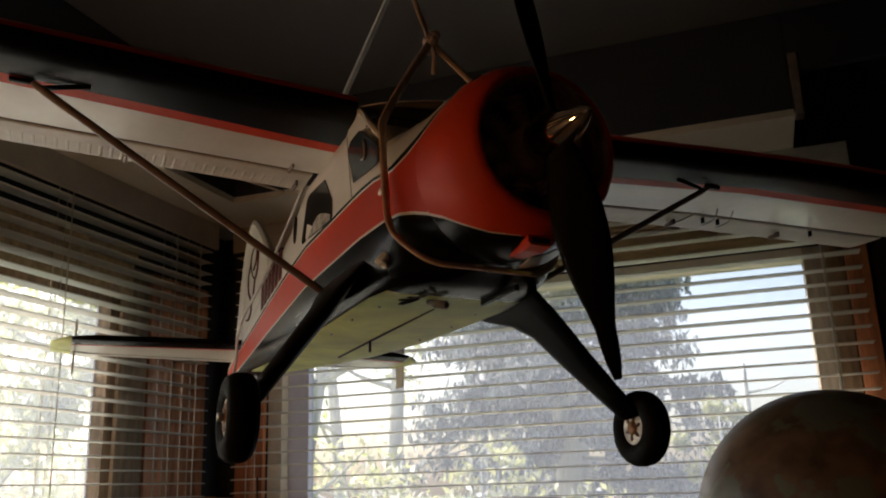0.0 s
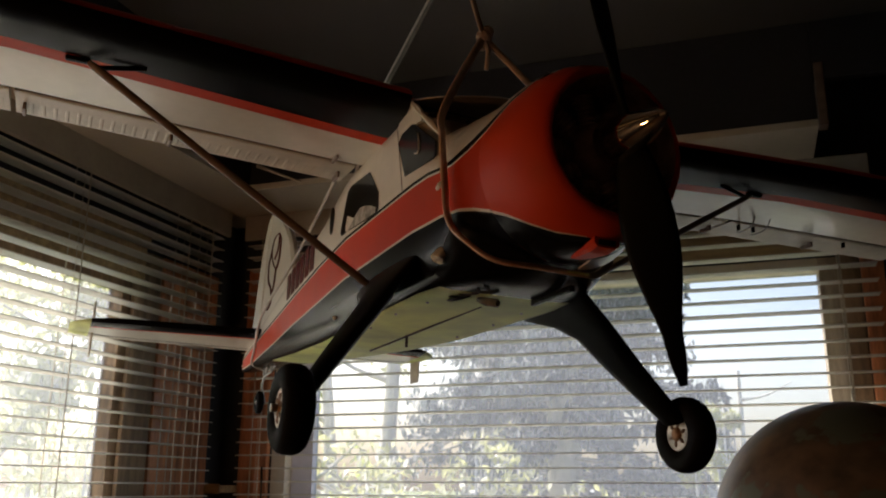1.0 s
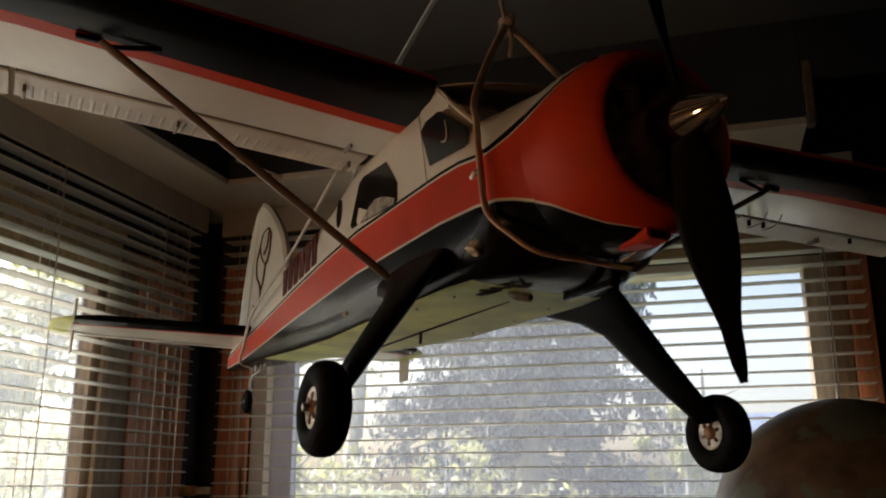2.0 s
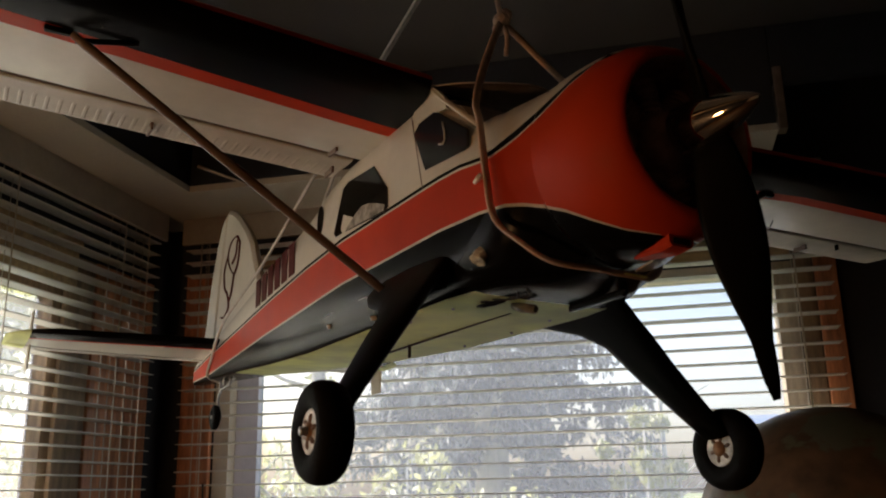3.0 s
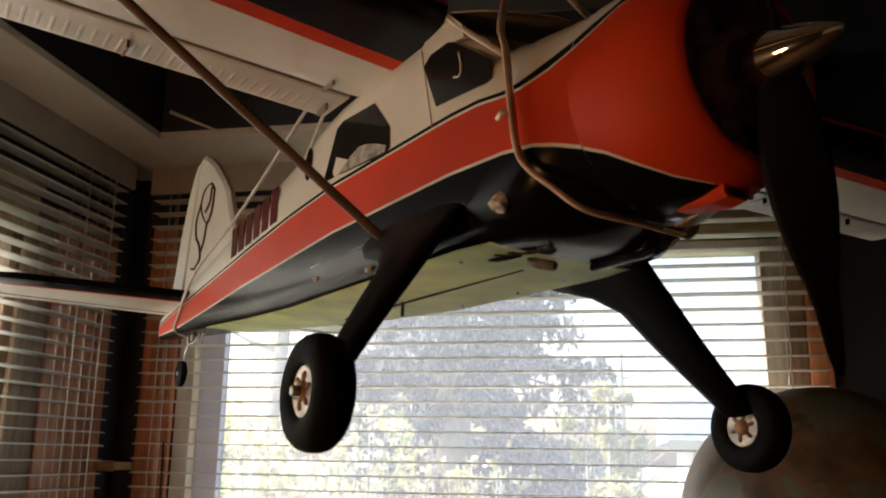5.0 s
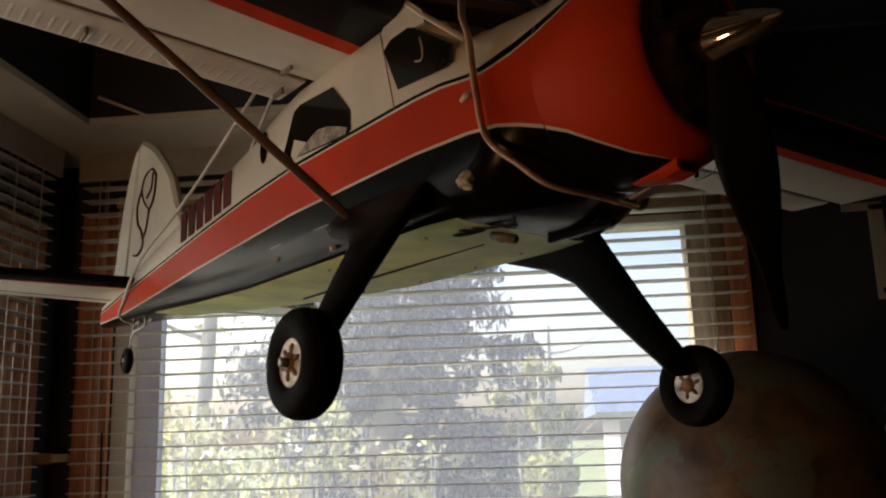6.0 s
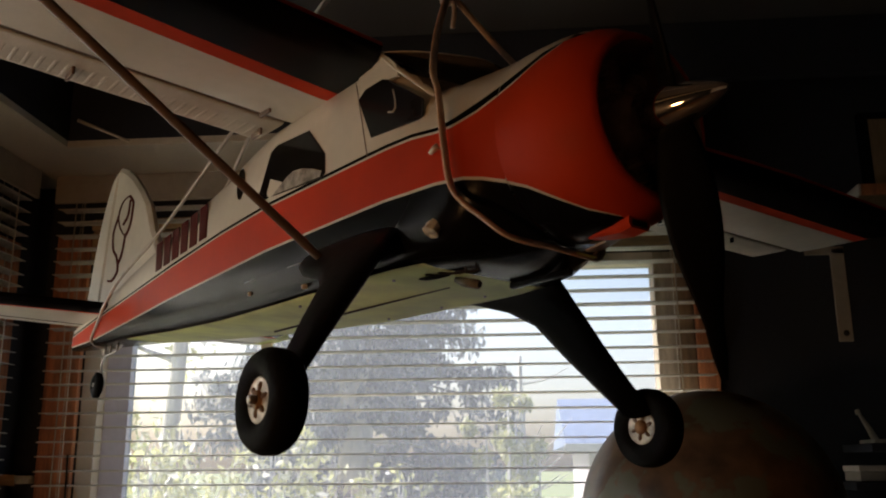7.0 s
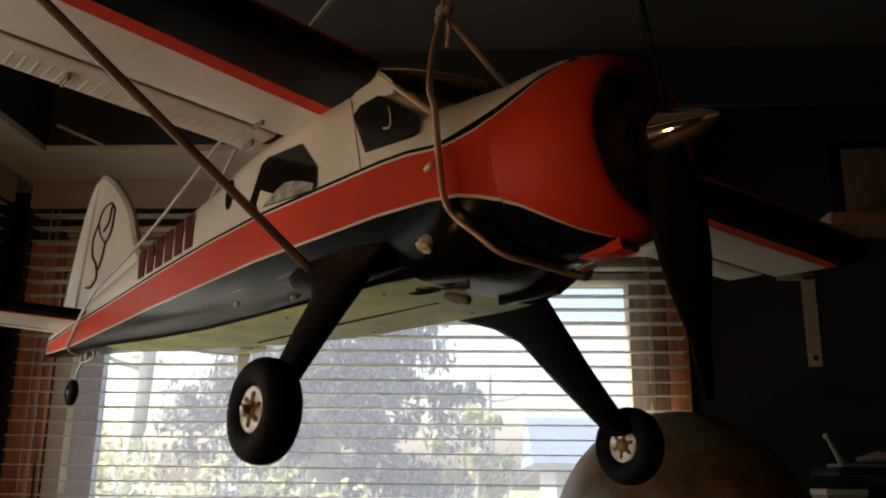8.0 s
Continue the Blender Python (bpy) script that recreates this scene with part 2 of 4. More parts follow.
def wall_with_hole(name, axis, face, depth, lo, hi, hole, z1, label):
    """A wall along x or y with one window opening."""
    a0, a1, b0, b1 = hole
    bm = bmesh.new()
    for u0, u1, v0, v1 in ((lo, a0, 0, z1), (a1, hi, 0, z1), (a0, a1, 0, b0), (a0, a1, b1, z1)):
        if axis == "x":
            box_bm((u0, face, v0), (u1, face + depth, v1), bm=bm)
        else:
            box_bm((face - depth, u0, v0), (face, u1, v1), bm=bm)
    return structure(name, bm, M_NAVY, label)


wall_with_hole("wall_north", "x", WALL_Y, 0.15, -1.6, RIGHT_X + 0.15, (-1.20, 0.65, SILL, WIN_TOP), 2.9, "dark navy painted wall with a wide window")
wall_with_hole("wall_west", "y", WALL_X, 0.06, BACK_Y, WALL_Y, (0.40, 2.197, SILL, 2.10), 2.9, "dark navy painted wall with a side window")
structure("wall_east", box_bm((RIGHT_X, BACK_Y, 0), (RIGHT_X + 0.15, WALL_Y, 2.9)), M_NAVY, "dark navy painted wall")
# unseen wall, kept pale so that it bounces fill light onto the nose
structure("wall_south", box_bm((-1.6, BACK_Y - 0.15, 0), (RIGHT_X + 0.15, BACK_Y, 2.9)), M_SOFFIT, "unseen wall behind the viewer, beige to bounce fill light")
structure("floor", box_bm((-1.6, BACK_Y - 0.15, -0.12), (RIGHT_X + 0.15, WALL_Y + 0.15, 0)), M_FLOOR, "brown wooden floor")
structure("ceiling", box_bm((-1.6, BACK_Y - 0.15, CEIL_Z), (RIGHT_X + 0.15, WALL_Y + 0.15, CEIL_Z + 0.15)), M_CEIL, "beige ceiling, darkened in its paint for the dim light")

# dropped soffit round the windows: beige underside, navy upstand
bm = box_bm((WALL_X + 0.003, 2.345, SOFFIT_Z), (0.605, WALL_Y - 0.003, SOFFIT_Z + 0.02))
box_bm((WALL_X + 0.003, BACK_Y + 0.01, SOFFIT_Z), (-1.12, 2.345, SOFFIT_Z + 0.02), bm=bm)
structure("soffit", bm, M_SOFFIT, "beige painted dropped soffit above the windows")
bm = box_bm((-1.12, 2.347, SOFFIT_Z + 0.021), (0.603, 2.377, CEIL_Z - 0.003))
box_bm((-1.15, BACK_Y + 0.01, SOFFIT_Z + 0.021), (-1.122, 2.377, CEIL_Z - 0.003), bm=bm)
# added panel, its lower edge set to hide the paler ceiling from the camera
box_bm((0.606, 2.347, 2.555), (RIGHT_X - 0.003, 2.377, CEIL_Z - 0.003), bm=bm)
structure("soffit_upstand", bm, M_NAVY, "dark navy upstand of the dropped soffit, extended by an added panel")


structure("trim", box_bm((0.607, 2.336, SOFFIT_Z), (0.630, 2.385, 2.60), 0.003), M_STRUT, "brown wooden strip at the end of the soffit")


def window(name, axis, hole, face, casings, label):
    """Frame, sash, glass and haze veil in an opening; casing on the room side."""
    a0, a1, z0, z1 = hole
    w = thing(name, Matrix(), label, "", "", "structure")

    def put(pname, lo, hi, material, bevel=0.002, text=""):
        (u0, d0, v0), (u1, d1, v1) = lo, hi
        if axis == "x":
            l, h = (u0, face + d0, v0), (u1, face + d1, v1)
        else:
            l, h = (face - d1, u0, v0), (face - d0, u1, v1)
        return part(pname, box_bm(l, h, bevel), material, w, text)

    f, deep, glass = (0.055, 0.10, 0.065) if axis == "x" else (0.072, 0.055, 0.036)
    wood = M_VINYL if axis == "x" else M_DARKWOOD
    for lo, hi, m in (((a0, 0.0, z0), (a0 + f, deep, z1), wood), ((a1 - f, 0.0, z0), (a1, deep, z1), M_JAMB if axis == "x" else wood),
                      ((a0 + f, 0.0, z1 - 0.03), (a1 - f, deep, z1), wood), ((a0 + f, 0.0, z0), (a1 - f, deep, z0 + f), wood)):
        put("window_frame", lo, hi, m)
    g = 0.08 if axis == "x" else 0.0
    if g:
        put("window_sash", (a0 + f, 0.045, z0 + f), (a0 + f + g, 0.085, z1 - 0.03), M_SASH)
    put("pane", (a0 + f + g, glass, z0 + f), (a1 - f, glass + 0.004, z1 - 0.03), M_GLASS, 0).visible_shadow = False
    put("haze_veil", (a0 + f + g, glass + 0.007, z0 + f), (a1 - f, glass + 0.008, z1 - 0.03), M_HAZE, 0, "thin bluish veil added for the hazy garden view").visible_shadow = False
    for b0, b1, material, text in casings:
        proud = -0.024 if material is M_WOOD else -0.018
        put("casing", (b0, proud, z0 - 0.05), (b1, -0.003, z1 + 0.10), material, 0.003, text)
    put("head_casing", (a0, -0.020, z1 + 0.004), (a1, -0.003, z1 + 0.11), M_WOODX, 0.003, "tan wooden head casing")
    put("head_moulding", (a0, -0.034, z1 + 0.112), (a1, -0.003, z1 + 0.15), M_WOODX, 0.006, "tan wooden moulding")
    put("window_sill", (casings[0][0], -0.09, z0 - 0.09), (casings[-1][1], -0.003, z0 - 0.053), M_WOOD, 0.004)
    return w


window("window_1", "x", (-1.20, 0.65, SILL, WIN_TOP), WALL_Y,
       [(-1.315, -1.203, M_WOOD, "red-brown wooden casing"), (0.653, 0.703, M_DARKWOOD, "dark brown casing strip"), (0.706, 0.768, M_WOOD, "red-brown wooden casing")],
       "wide window with a pale frame and red-brown wooden casing")
window("window_2", "y", (0.40, 2.197, SILL, 2.10), WALL_X,
       [(0.27, 0.397, M_WOOD, "red-brown wooden casing"), (2.158, 2.285, M_DARKWOOD, "dark brown casing strip"), (2.288, 2.595, M_WOOD, "red-brown wooden casing")],
       "side window with a pale frame and red-brown wooden casing")


def slat_mesh(length):
    """One crowned blind slat, 50 mm deep, along x."""
    verts, faces = [], []
    n = 6
    for x in (0.0, length):
        for k in range(n + 1):
            d = -0.025 + 0.05 * k / n
            z = 0.0022 * (1 - (d / 0.025) ** 2)
            verts.append((x, d, z))
        for k in range(n + 1):
            d = 0.025 - 0.05 * k / n
            z = 0.0022 * (1 - (d / 0.025) ** 2) - 0.0026
            verts.append((x, d, z))
    m = 2 * (n + 1)
    for k in range(m):
        faces.append((k, (k + 1) % m, m + (k + 1) % m, m + k))
    faces.append(tuple(range(m - 1, -1, -1)))
    faces.append(tuple(range(m, 2 * m)))
    me = bpy.data.meshes.new("slat")
    me.from_pydata(verts, [], faces)
    me.materials.append(M_SLAT)
    me.update()
    return me


def blind(length, pitch, top, first, count, m, cords, label):
    b = thing("venetian_blind", m, label, "window blind", "window blinds")
    me = slat_mesh(length)
    rnd = random.Random(5)
    for i in range(count):
        s = new("slat", me)
        s.parent = b
        s.matrix_basis = pose(0, 0, first - i * pitch + rnd.uniform(-0.0008, 0.0008), rnd.uniform(-1.5, 1.5), rnd.uniform(-0.06, 0.06), 0)
    part("head_rail", box_bm((0, -0.028, top - 0.05), (length, 0.03, top), 0.003), M_SLAT, b)
    part("valance", box_bm((-0.005, -0.045, top - 0.085), (length + 0.005, -0.031, top + 0.005), 0.003), M_VALANCE, b, "grey-brown valance board")
    low = first - (count - 1) * pitch
    part("bottom_rail", box_bm((0, -0.026, low - 0.045), (length, 0.026, low - 0.025), 0.004), M_SLAT, b)
    for x in cords:
        for dy in (-0.026, 0.026):
            link("ladder_cord", *tube([(x, dy, low), (x, dy, top - 0.05)], 0.0019, 5), M_CORD, b)
        link("lift_cord", *tube([(x + 0.006, 0.0, low), (x + 0.006, 0.0, top - 0.05)], 0.001, 5), M_CORD, b)
    return b


blind(2.020, 0.0428, 2.415, 1.5035 + 19 * 0.0428, 36, pose(-1.278, 2.64, 0), (0.06, 1.92), "pale wooden venetian blind, open, over the wide window")
blind(2.135, 0.0395, 2.415, 1.2190 + 28 * 0.0395, 38, pose(-1.347, 0.40, 0, 0, 0, 90), (0.12, 0.75, 1.45, 1.93, 2.06), "pale wooden venetian blind, open, over the side window")



# ---- model airplane: x forward, y to port, z up, from the spinner's tip ----
plane = thing("model_airplane", pose(0.3336, 0.6299, 1.7808, -1.49, 0, -47.22),
              "large red, white and black model airplane hanging on a sling", "model airplane")


def loft(name, rings, bands, mats, parent, label="", cap=True):
    """Half rings from top to bottom, mirrored; bands give the material of each strip."""
    verts, faces, idx = [], [], []
    n = len(rings[0])
    full = 2 * n - 2
    for ring in rings:
        verts += [(s, -w, h) for s, w, h in ring]
        verts += [(s, w, h) for s, w, h in reversed(ring[1:-1])]
    for i in range(len(rings) - 1):
        for k in range(full):
            b = bands[k] if k < n - 1 else bands[full - 1 - k]
            faces.append((i * full + k, i * full + (k + 1) % full, (i + 1) * full + (k + 1) % full, (i + 1) * full + k))
            idx.append(b[i] if isinstance(b, (list, tuple)) else b)
    if cap:
        faces.append(tuple(range(full)))
        faces.append(tuple((len(rings) - 1) * full + k for k in range(full - 1, -1, -1)))
        idx += [2, 0]
    return link(name, verts, faces, mats, parent, label, True, idx)


# station: half width, bottom, top, black pinstripe, lower edge of the red band, boxiness
BODY = [(-0.163, 0.0870, -0.088, 0.0870, 0.0240, -0.046, 2.0), (-0.185, 0.0880, -0.090, 0.0840, 0.0170, -0.039, 2.12), (-0.202, 0.0890, -0.093, 0.0810, 0.0140, -0.036, 2.4),
        (-0.218, 0.0900, -0.096, 0.0780, 0.0120, -0.035, 2.8), (-0.237, 0.0910, -0.098, 0.0740, 0.0125, -0.033, 3.4), (-0.272, 0.0920, -0.098, 0.0925, 0.017, -0.032, 4.3),
        (-0.312, 0.0920, -0.098, 0.1130, 0.019, -0.030, 7.0), (-0.340, 0.0920, -0.098, 0.1220, 0.0193, -0.030, 7.5), (-0.560, 0.0890, -0.096, 0.1200, 0.022, -0.029, 7.0),
        (-0.720, 0.0770, -0.090, 0.1120, 0.024, -0.028, 6.0), (-0.930, 0.0620, -0.076, 0.0940, 0.020, -0.027, 5.0), (-1.150, 0.0460, -0.058, 0.0700, 0.013, -0.029, 4.5),
        (-1.400, 0.0290, -0.042, 0.0400, 0.004, -0.031, 4.0), (-1.600, 0.0120, -0.030, 0.0140, -0.003, -0.022, 3.5)]


def body_ring(s):
    w, b, t, pin, red, p = lerp_table(BODY, s)
    wide = 0.0036 + 0.005 * min(1.0, max(0.0, (s + 0.235) / 0.05))
    pin = min(pin, t - 0.004 - wide)
    lo = max(red, b + 0.006)
    c = (t + b) / 2 * min(1.0, max(0.0, (p - 2) / 3))

    crest = 9.0 * min(1.0, max(0.0, (-0.312 - s) / 0.03)) * min(1.0, max(0.0, (s + 0.70) / 0.12))
    boxy = 6.0 * min(1.0, max(0.0, (-0.185 - s) / 0.11))

    def width(h):
        r = (t - c) if h > c else (c - b)
        q = p + crest if h > c else p + boxy
        return w * max(0.0, 1 - min(1.0, abs(h - c) / r) ** q) ** (1 / q)

    top, low = pin + 0.0022 + wide, lo - 0.0028
    hs = [top + (t - top) * g for g in (1, 0.995, 0.97, 0.90, 0.75, 0.4, 0)] + [pin + 0.0022, pin, lo] + [low - (low - b) * g for g in (0, 0.4, 0.75, 0.9, 0.97, 0.995, 1)]
    return [(s, 0.0 if k in (0, len(hs) - 1) else width(h), h) for k, h in enumerate(hs)]


stations = []
for a, b in zip(BODY, BODY[1:]):
    n = max(1, int(round((a[0] - b[0]) / 0.03)))
    stations += [a[0] + (b[0] - a[0]) * k / n for k in range(n)]
stations.append(BODY[-1][0])
WHITE, RED, BLACK, BELLY, GLASS = 0, 1, 2, 3, 4
n_st = len(stations) - 1
mids = [(stations[i] + stations[i + 1]) / 2 for i in range(n_st)]
shield = [GLASS if -0.312 < m < -0.237 else WHITE for m in mids]
under = [BELLY if -1.18 < m < -0.285 else BLACK for m in mids]
bands = [shield] * 3 + [WHITE, WHITE, WHITE, BLACK, WHITE, RED, WHITE, BLACK, BLACK, BLACK, BLACK, under, under]
loft("fuselage", [body_ring(s) for s in stations], bands, [M_WHITE, M_RED, M_BLACK, M_BELLY, M_PANE], plane,
     "white upper side, red band, gloss black lower side and cream belly", cap=False)


def side_w(s):
    return lerp_table(BODY, s)[0]


def plate(name, outline, material, side=-1, proud=0.0012, thick=0.002, parent=None, label=""):
    """A flat piece lying on the fuselage side, from its outline in (s, h)."""
    n = len(outline)
    verts, faces = [], []
    for d in (proud, proud - thick):
        verts += [(s, side * (side_w(s) + d), h) for s, h in outline]
    faces.append(tuple(range(n)))
    faces.append(tuple(range(2 * n - 1, n - 1, -1)))
    faces += [(k, (k + 1) % n, n + (k + 1) % n, n + k) for k in range(n)]
    return link(name, verts, faces, material, parent or plane, label, False)


def strip(name, outline, r, material, side=-1, proud=0.001, closed=True, label=""):
    """A thin round trim along an outline on the fuselage side."""
    pts = [(s, side * (side_w(s) + proud), h) for s, h in outline]
    if closed:
        pts.append(pts[0])
    return link(name, *tube(pts, r, 6), material, plane, label)


FRONT_WIN = [(-0.364, 0.088), (-0.352, 0.095), (-0.322, 0.095), (-0.312, 0.091), (-0.255, 0.052), (-0.255, 0.036), (-0.262, 0.034), (-0.338, 0.040)]
REAR_WIN = [(-0.560, 0.090), (-0.545, 0.094), (-0.468, 0.088), (-0.430, 0.050), (-0.428, 0.028), (-0.436, 0.025), (-0.585, 0.036), (-0.592, 0.042)]
OVAL = [(-0.656 + 0.012 * math.cos(a * math.pi / 8), 0.077 + 0.020 * math.sin(a * math.pi / 8)) for a in range(16)]
for side in (-1, 1):
    for outline in (FRONT_WIN, REAR_WIN, OVAL):
        plate("side_window", outline, M_PANE, side, label="dark tinted window pane")
        strip("window_trim", outline, 0.0007, M_GAP, side, 0.0006)
    strip("door_seam", [(-0.372, 0.110), (-0.345, 0.022)], 0.0006, M_STRUT, side, 0.0002, False)
    strip("window_hook", [(-0.301, 0.077), (-0.297, 0.066), (-0.296, 0.057), (-0.300, 0.0535), (-0.308, 0.056)], 0.0009, M_WHITE, side, 0.002, False)
    # pale patch laid on the pane, a reflection put into its colour
    plate("window_reflection", [(-0.548, 0.0335), (-0.437, 0.0262), (-0.434, 0.032), (-0.455, 0.040), (-0.478, 0.047), (-0.500, 0.050), (-0.520, 0.045)], M_PALE_GREY, side, 0.0016, 0.001, label="pale patch on the pane, stands in for a reflection")
    link("windshield_post", *tube([(-0.345, side * 0.0915, 0.1290), (-0.328, side * 0.0915, 0.1245), (-0.300, side * 0.0905, 0.1000), (-0.240, side * 0.0895, 0.052)], [0.0034, 0.0034, 0.0034, 0.0032], 8, 0.6), M_WHITE, plane)
    plate("cabin_corner", [(-0.372, 0.108), (-0.350, 0.1285), (-0.328, 0.1285), (-0.300, 0.104), (-0.296, 0.090), (-0.313, 0.0925), (-0.322, 0.0965), (-0.352, 0.0965)], M_WHITE, side, 0.0004, 0.004)
    link("door_handle", *tube([(-0.229, side * 0.0935, -0.002), (-0.231, side * 0.096, -0.0045), (-0.237, side * 0.096, -0.007)], [0.003, 0.003, 0.0022], 6), M_RIM, plane, "small silver handle")
    strip("panel_seam", [(-0.44, -0.062), (-0.62, -0.058)], 0.0007, M_STEEL, side, 0.0006, False)
HEADER = curve_points([(-0.330, -0.0930, 0.1275), (-0.306, -0.068, 0.1270), (-0.284, -0.034, 0.1255), (-0.272, 0.0, 0.1250), (-0.284, 0.034, 0.1255), (-0.306, 0.068, 0.1270), (-0.330, 0.0930, 0.1275)], 4)
link("windshield_header", *tube(HEADER, 0.0012, 8), M_WHITE, plane)
COAMING = curve_points([(-0.243, -0.0895, 0.051), (-0.236, -0.066, 0.066), (-0.232, -0.034, 0.0735), (-0.231, 0.0, 0.0750), (-0.232, 0.034, 0.0735), (-0.236, 0.066, 0.066), (-0.243, 0.0895, 0.051)], 4)
verts, faces = [], []
cols_n = len(HEADER)
for f in (0, 0.25, 0.5, 0.75, 1):
    verts += [a.lerp(b, f) + Vector((0.006, 0, 0.004)) * math.sin(math.pi * f) for a, b in zip(HEADER, COAMING)]
for i in range(4):
    faces += [(i * cols_n + k, i * cols_n + k + 1, (i + 1) * cols_n + k + 1, (i + 1) * cols_n + k) for k in range(cols_n - 1)]
link("windshield", verts, faces, M_WINDSHIELD, plane, "dark curved windshield")
verts = [v for v in HEADER] + [Vector((-0.345, v.y, v.z + 0.004)) for v in HEADER]
link("cabin_roof", verts, [(k, k + 1, cols_n + k + 1, cols_n + k) for k in range(cols_n - 1)], M_WHITE, plane)

# registration as plain slanted bars, one to a character
for i in range(6):
    s0 = -1.010 + i * 0.0408
    h0, h1 = 0.029 + 0.0010 * i, 0.075 + 0.0018 * i
    for side in (-1, 1):
        plate("registration_bar", [(s0, h0), (s0 + 0.0310, h0), (s0 + 0.0250, h1), (s0 - 0.0060, h1)], M_MARK, side, 0.0008, 0.001)

# cowl: red, black wedge underneath
COWL = [(-0.162, 0.0870, -0.0881, 0.0872, -0.047), (-0.145, 0.0866, -0.0880, 0.0878, -0.054), (-0.125, 0.0858, -0.0874, 0.0874, -0.066), (-0.108, 0.0840, -0.0862, 0.0852, -0.076),
        (-0.094, 0.0810, -0.0828, 0.0817, -0.081), (-0.083, 0.0770, -0.0785, 0.0772, -0.0780), (-0.074, 0.0715, -0.0730, 0.0717, -0.0726), (-0.0695, 0.0670, -0.0680, 0.0672, -0.0677),
        (-0.0705, 0.0635, -0.0640, 0.0637, -0.0636), (-0.080, 0.0625, -0.0630, 0.0627, -0.0626), (-0.135, 0.0620, -0.0625, 0.0622, -0.0620)]


COWL_RED = [(-0.083, 0.090), (-0.094, 0.079), (-0.108, 0.061), (-0.125, 0.044), (-0.145, 0.031), (-0.162, 0.024)]


def cowl_ring(row):
    """Half section: white top, black line, thin white line, red side, white line, black below."""
    s, w, b, t, red = row
    h_red = lerp_table(COWL_RED, s)[0] if s < -0.0831 else 0.2
    a_red = math.asin(min(0.999, red / b))
    a_top = [math.asin(min(f, h / t)) for f, h in ((0.9990, h_red + 0.0110), (0.9985, h_red + 0.0022), (0.9980, h_red))]
    angles = [math.pi / 2 + (a_top[0] - math.pi / 2) * k / 5 for k in range(5)] + a_top + [a_top[2] * (1 - k / 6) for k in range(1, 7)]
    pts = [(w * math.cos(a), t * math.sin(a)) for a in angles]
    for k in range(1, 7):
        a = a_red * k / 6
        pts.append((w * math.cos(a), b * math.sin(a)))
    a2 = min(math.pi / 2 - 0.01, a_red + 0.035)
    pts.append((w * math.cos(a2), b * math.sin(a2)))
    for k in range(1, 6):
        a = a2 + (math.pi / 2 - a2) * k / 5
        pts.append((max(0.0, w * math.cos(a)), b * math.sin(a)))
    return [(s, 0 if i == 0 or i == len(pts) - 1 else x, h) for i, (x, h) in enumerate(pts)]


cr = [cowl_ring(r) for r in COWL]
nb = len(cr[0]) - 1
INNER = 3
front = [RED] * 4 + [INNER] * 2
cb = [[WHITE] * 4 + front] * 5 + [[BLACK] * 4 + front, [WHITE] * 4 + front] + [[RED] * 4 + front] * 12 + [[WHITE] * 4 + front] + [[BLACK] * 4 + front] * (nb - 20)
loft("cowl", cr, cb, [M_WHITE, M_RED, M_BLACK, M_ENGINE], plane, "glossy red rounded cowl with a black underside", cap=False)
scoop_rings = []
for x, w, z0, z1 in ((-0.140, 0.006, -0.084, -0.088), (-0.126, 0.010, -0.080, -0.0900), (-0.104, 0.0125, -0.076, -0.0915), (-0.090, 0.0125, -0.075, -0.0895)):
    scoop_rings.append([(x, 0.002 + w * a, (z0 + z1) / 2 + (z0 - z1) / 2 * b) for a, b in ((-0.75, 1), (0.75, 1), (1, 0.6), (1, -0.6), (0.75, -1), (-0.75, -1), (-1, -0.6), (-1, 0.6))])
verts = [v for ring in scoop_rings for v in ring]
faces = [(i * 8 + k, i * 8 + (k + 1) % 8, i * 8 + 8 + (k + 1) % 8, i * 8 + 8 + k) for i in range(3) for k in range(8)] + [tuple(range(7, -1, -1)), tuple(range(24, 32))]
scoop = link("chin_scoop", verts, faces, M_RED, plane, "boxy red chin scoop", False)
# dark plate on the closed front, the opening's shade put into its colour
part("scoop_mouth", box_bm((-0.0908, -0.0070, -0.0878), (-0.0892, 0.0110, -0.0825), 0.0008), M_GAP, scoop)
# white strip on the lower port cowl, the window's glint put into its colour
verts, faces = [], []
steps = 14
for i in range(steps + 1):
    ang = radians(-78 + 60 * i / steps)
    wide = 0.0065 * math.sin(math.pi * (0.12 + 0.80 * i / steps)) ** 0.6
    for x, r in ((-0.140, 0.0885), (-0.164, 0.0890 + wide), (-0.164, 0.0874 + wide), (-0.140, 0.0868)):
        verts.append((x, r * math.cos(ang), r * math.sin(ang)))
for i in range(steps):
    faces += [(i * 4 + k, i * 4 + (k + 1) % 4, i * 4 + 4 + (k + 1) % 4, i * 4 + 4 + k) for k in range(4)]
faces += [(3, 2, 1, 0), (steps * 4, steps * 4 + 1, steps * 4 + 2, steps * 4 + 3)]
link("cowl_glint", verts, faces, M_WHITE, plane, "pale curved strip behind the cowl, stands in for a glint", False)
# added cream strip paints the greenish reflection on the black underside
part("nose_reflection", box_bm((-0.172, 0.008, -0.0942), (-0.163, 0.032, -0.0926), 0.0006), M_BELLY, plane, "cream strip under the nose, stands in for a reflection")
stub_prof = [(0.000, 0.0066), (0.006, 0.0072), (0.0065, 0.0080), (0.0090, 0.0080), (0.0095, 0.0073), (0.0118, 0.0073), (0.0122, 0.0080), (0.0150, 0.0079), (0.0156, 0.0070)]
axis = Vector((0.10, -0.62, -0.78)).normalized()
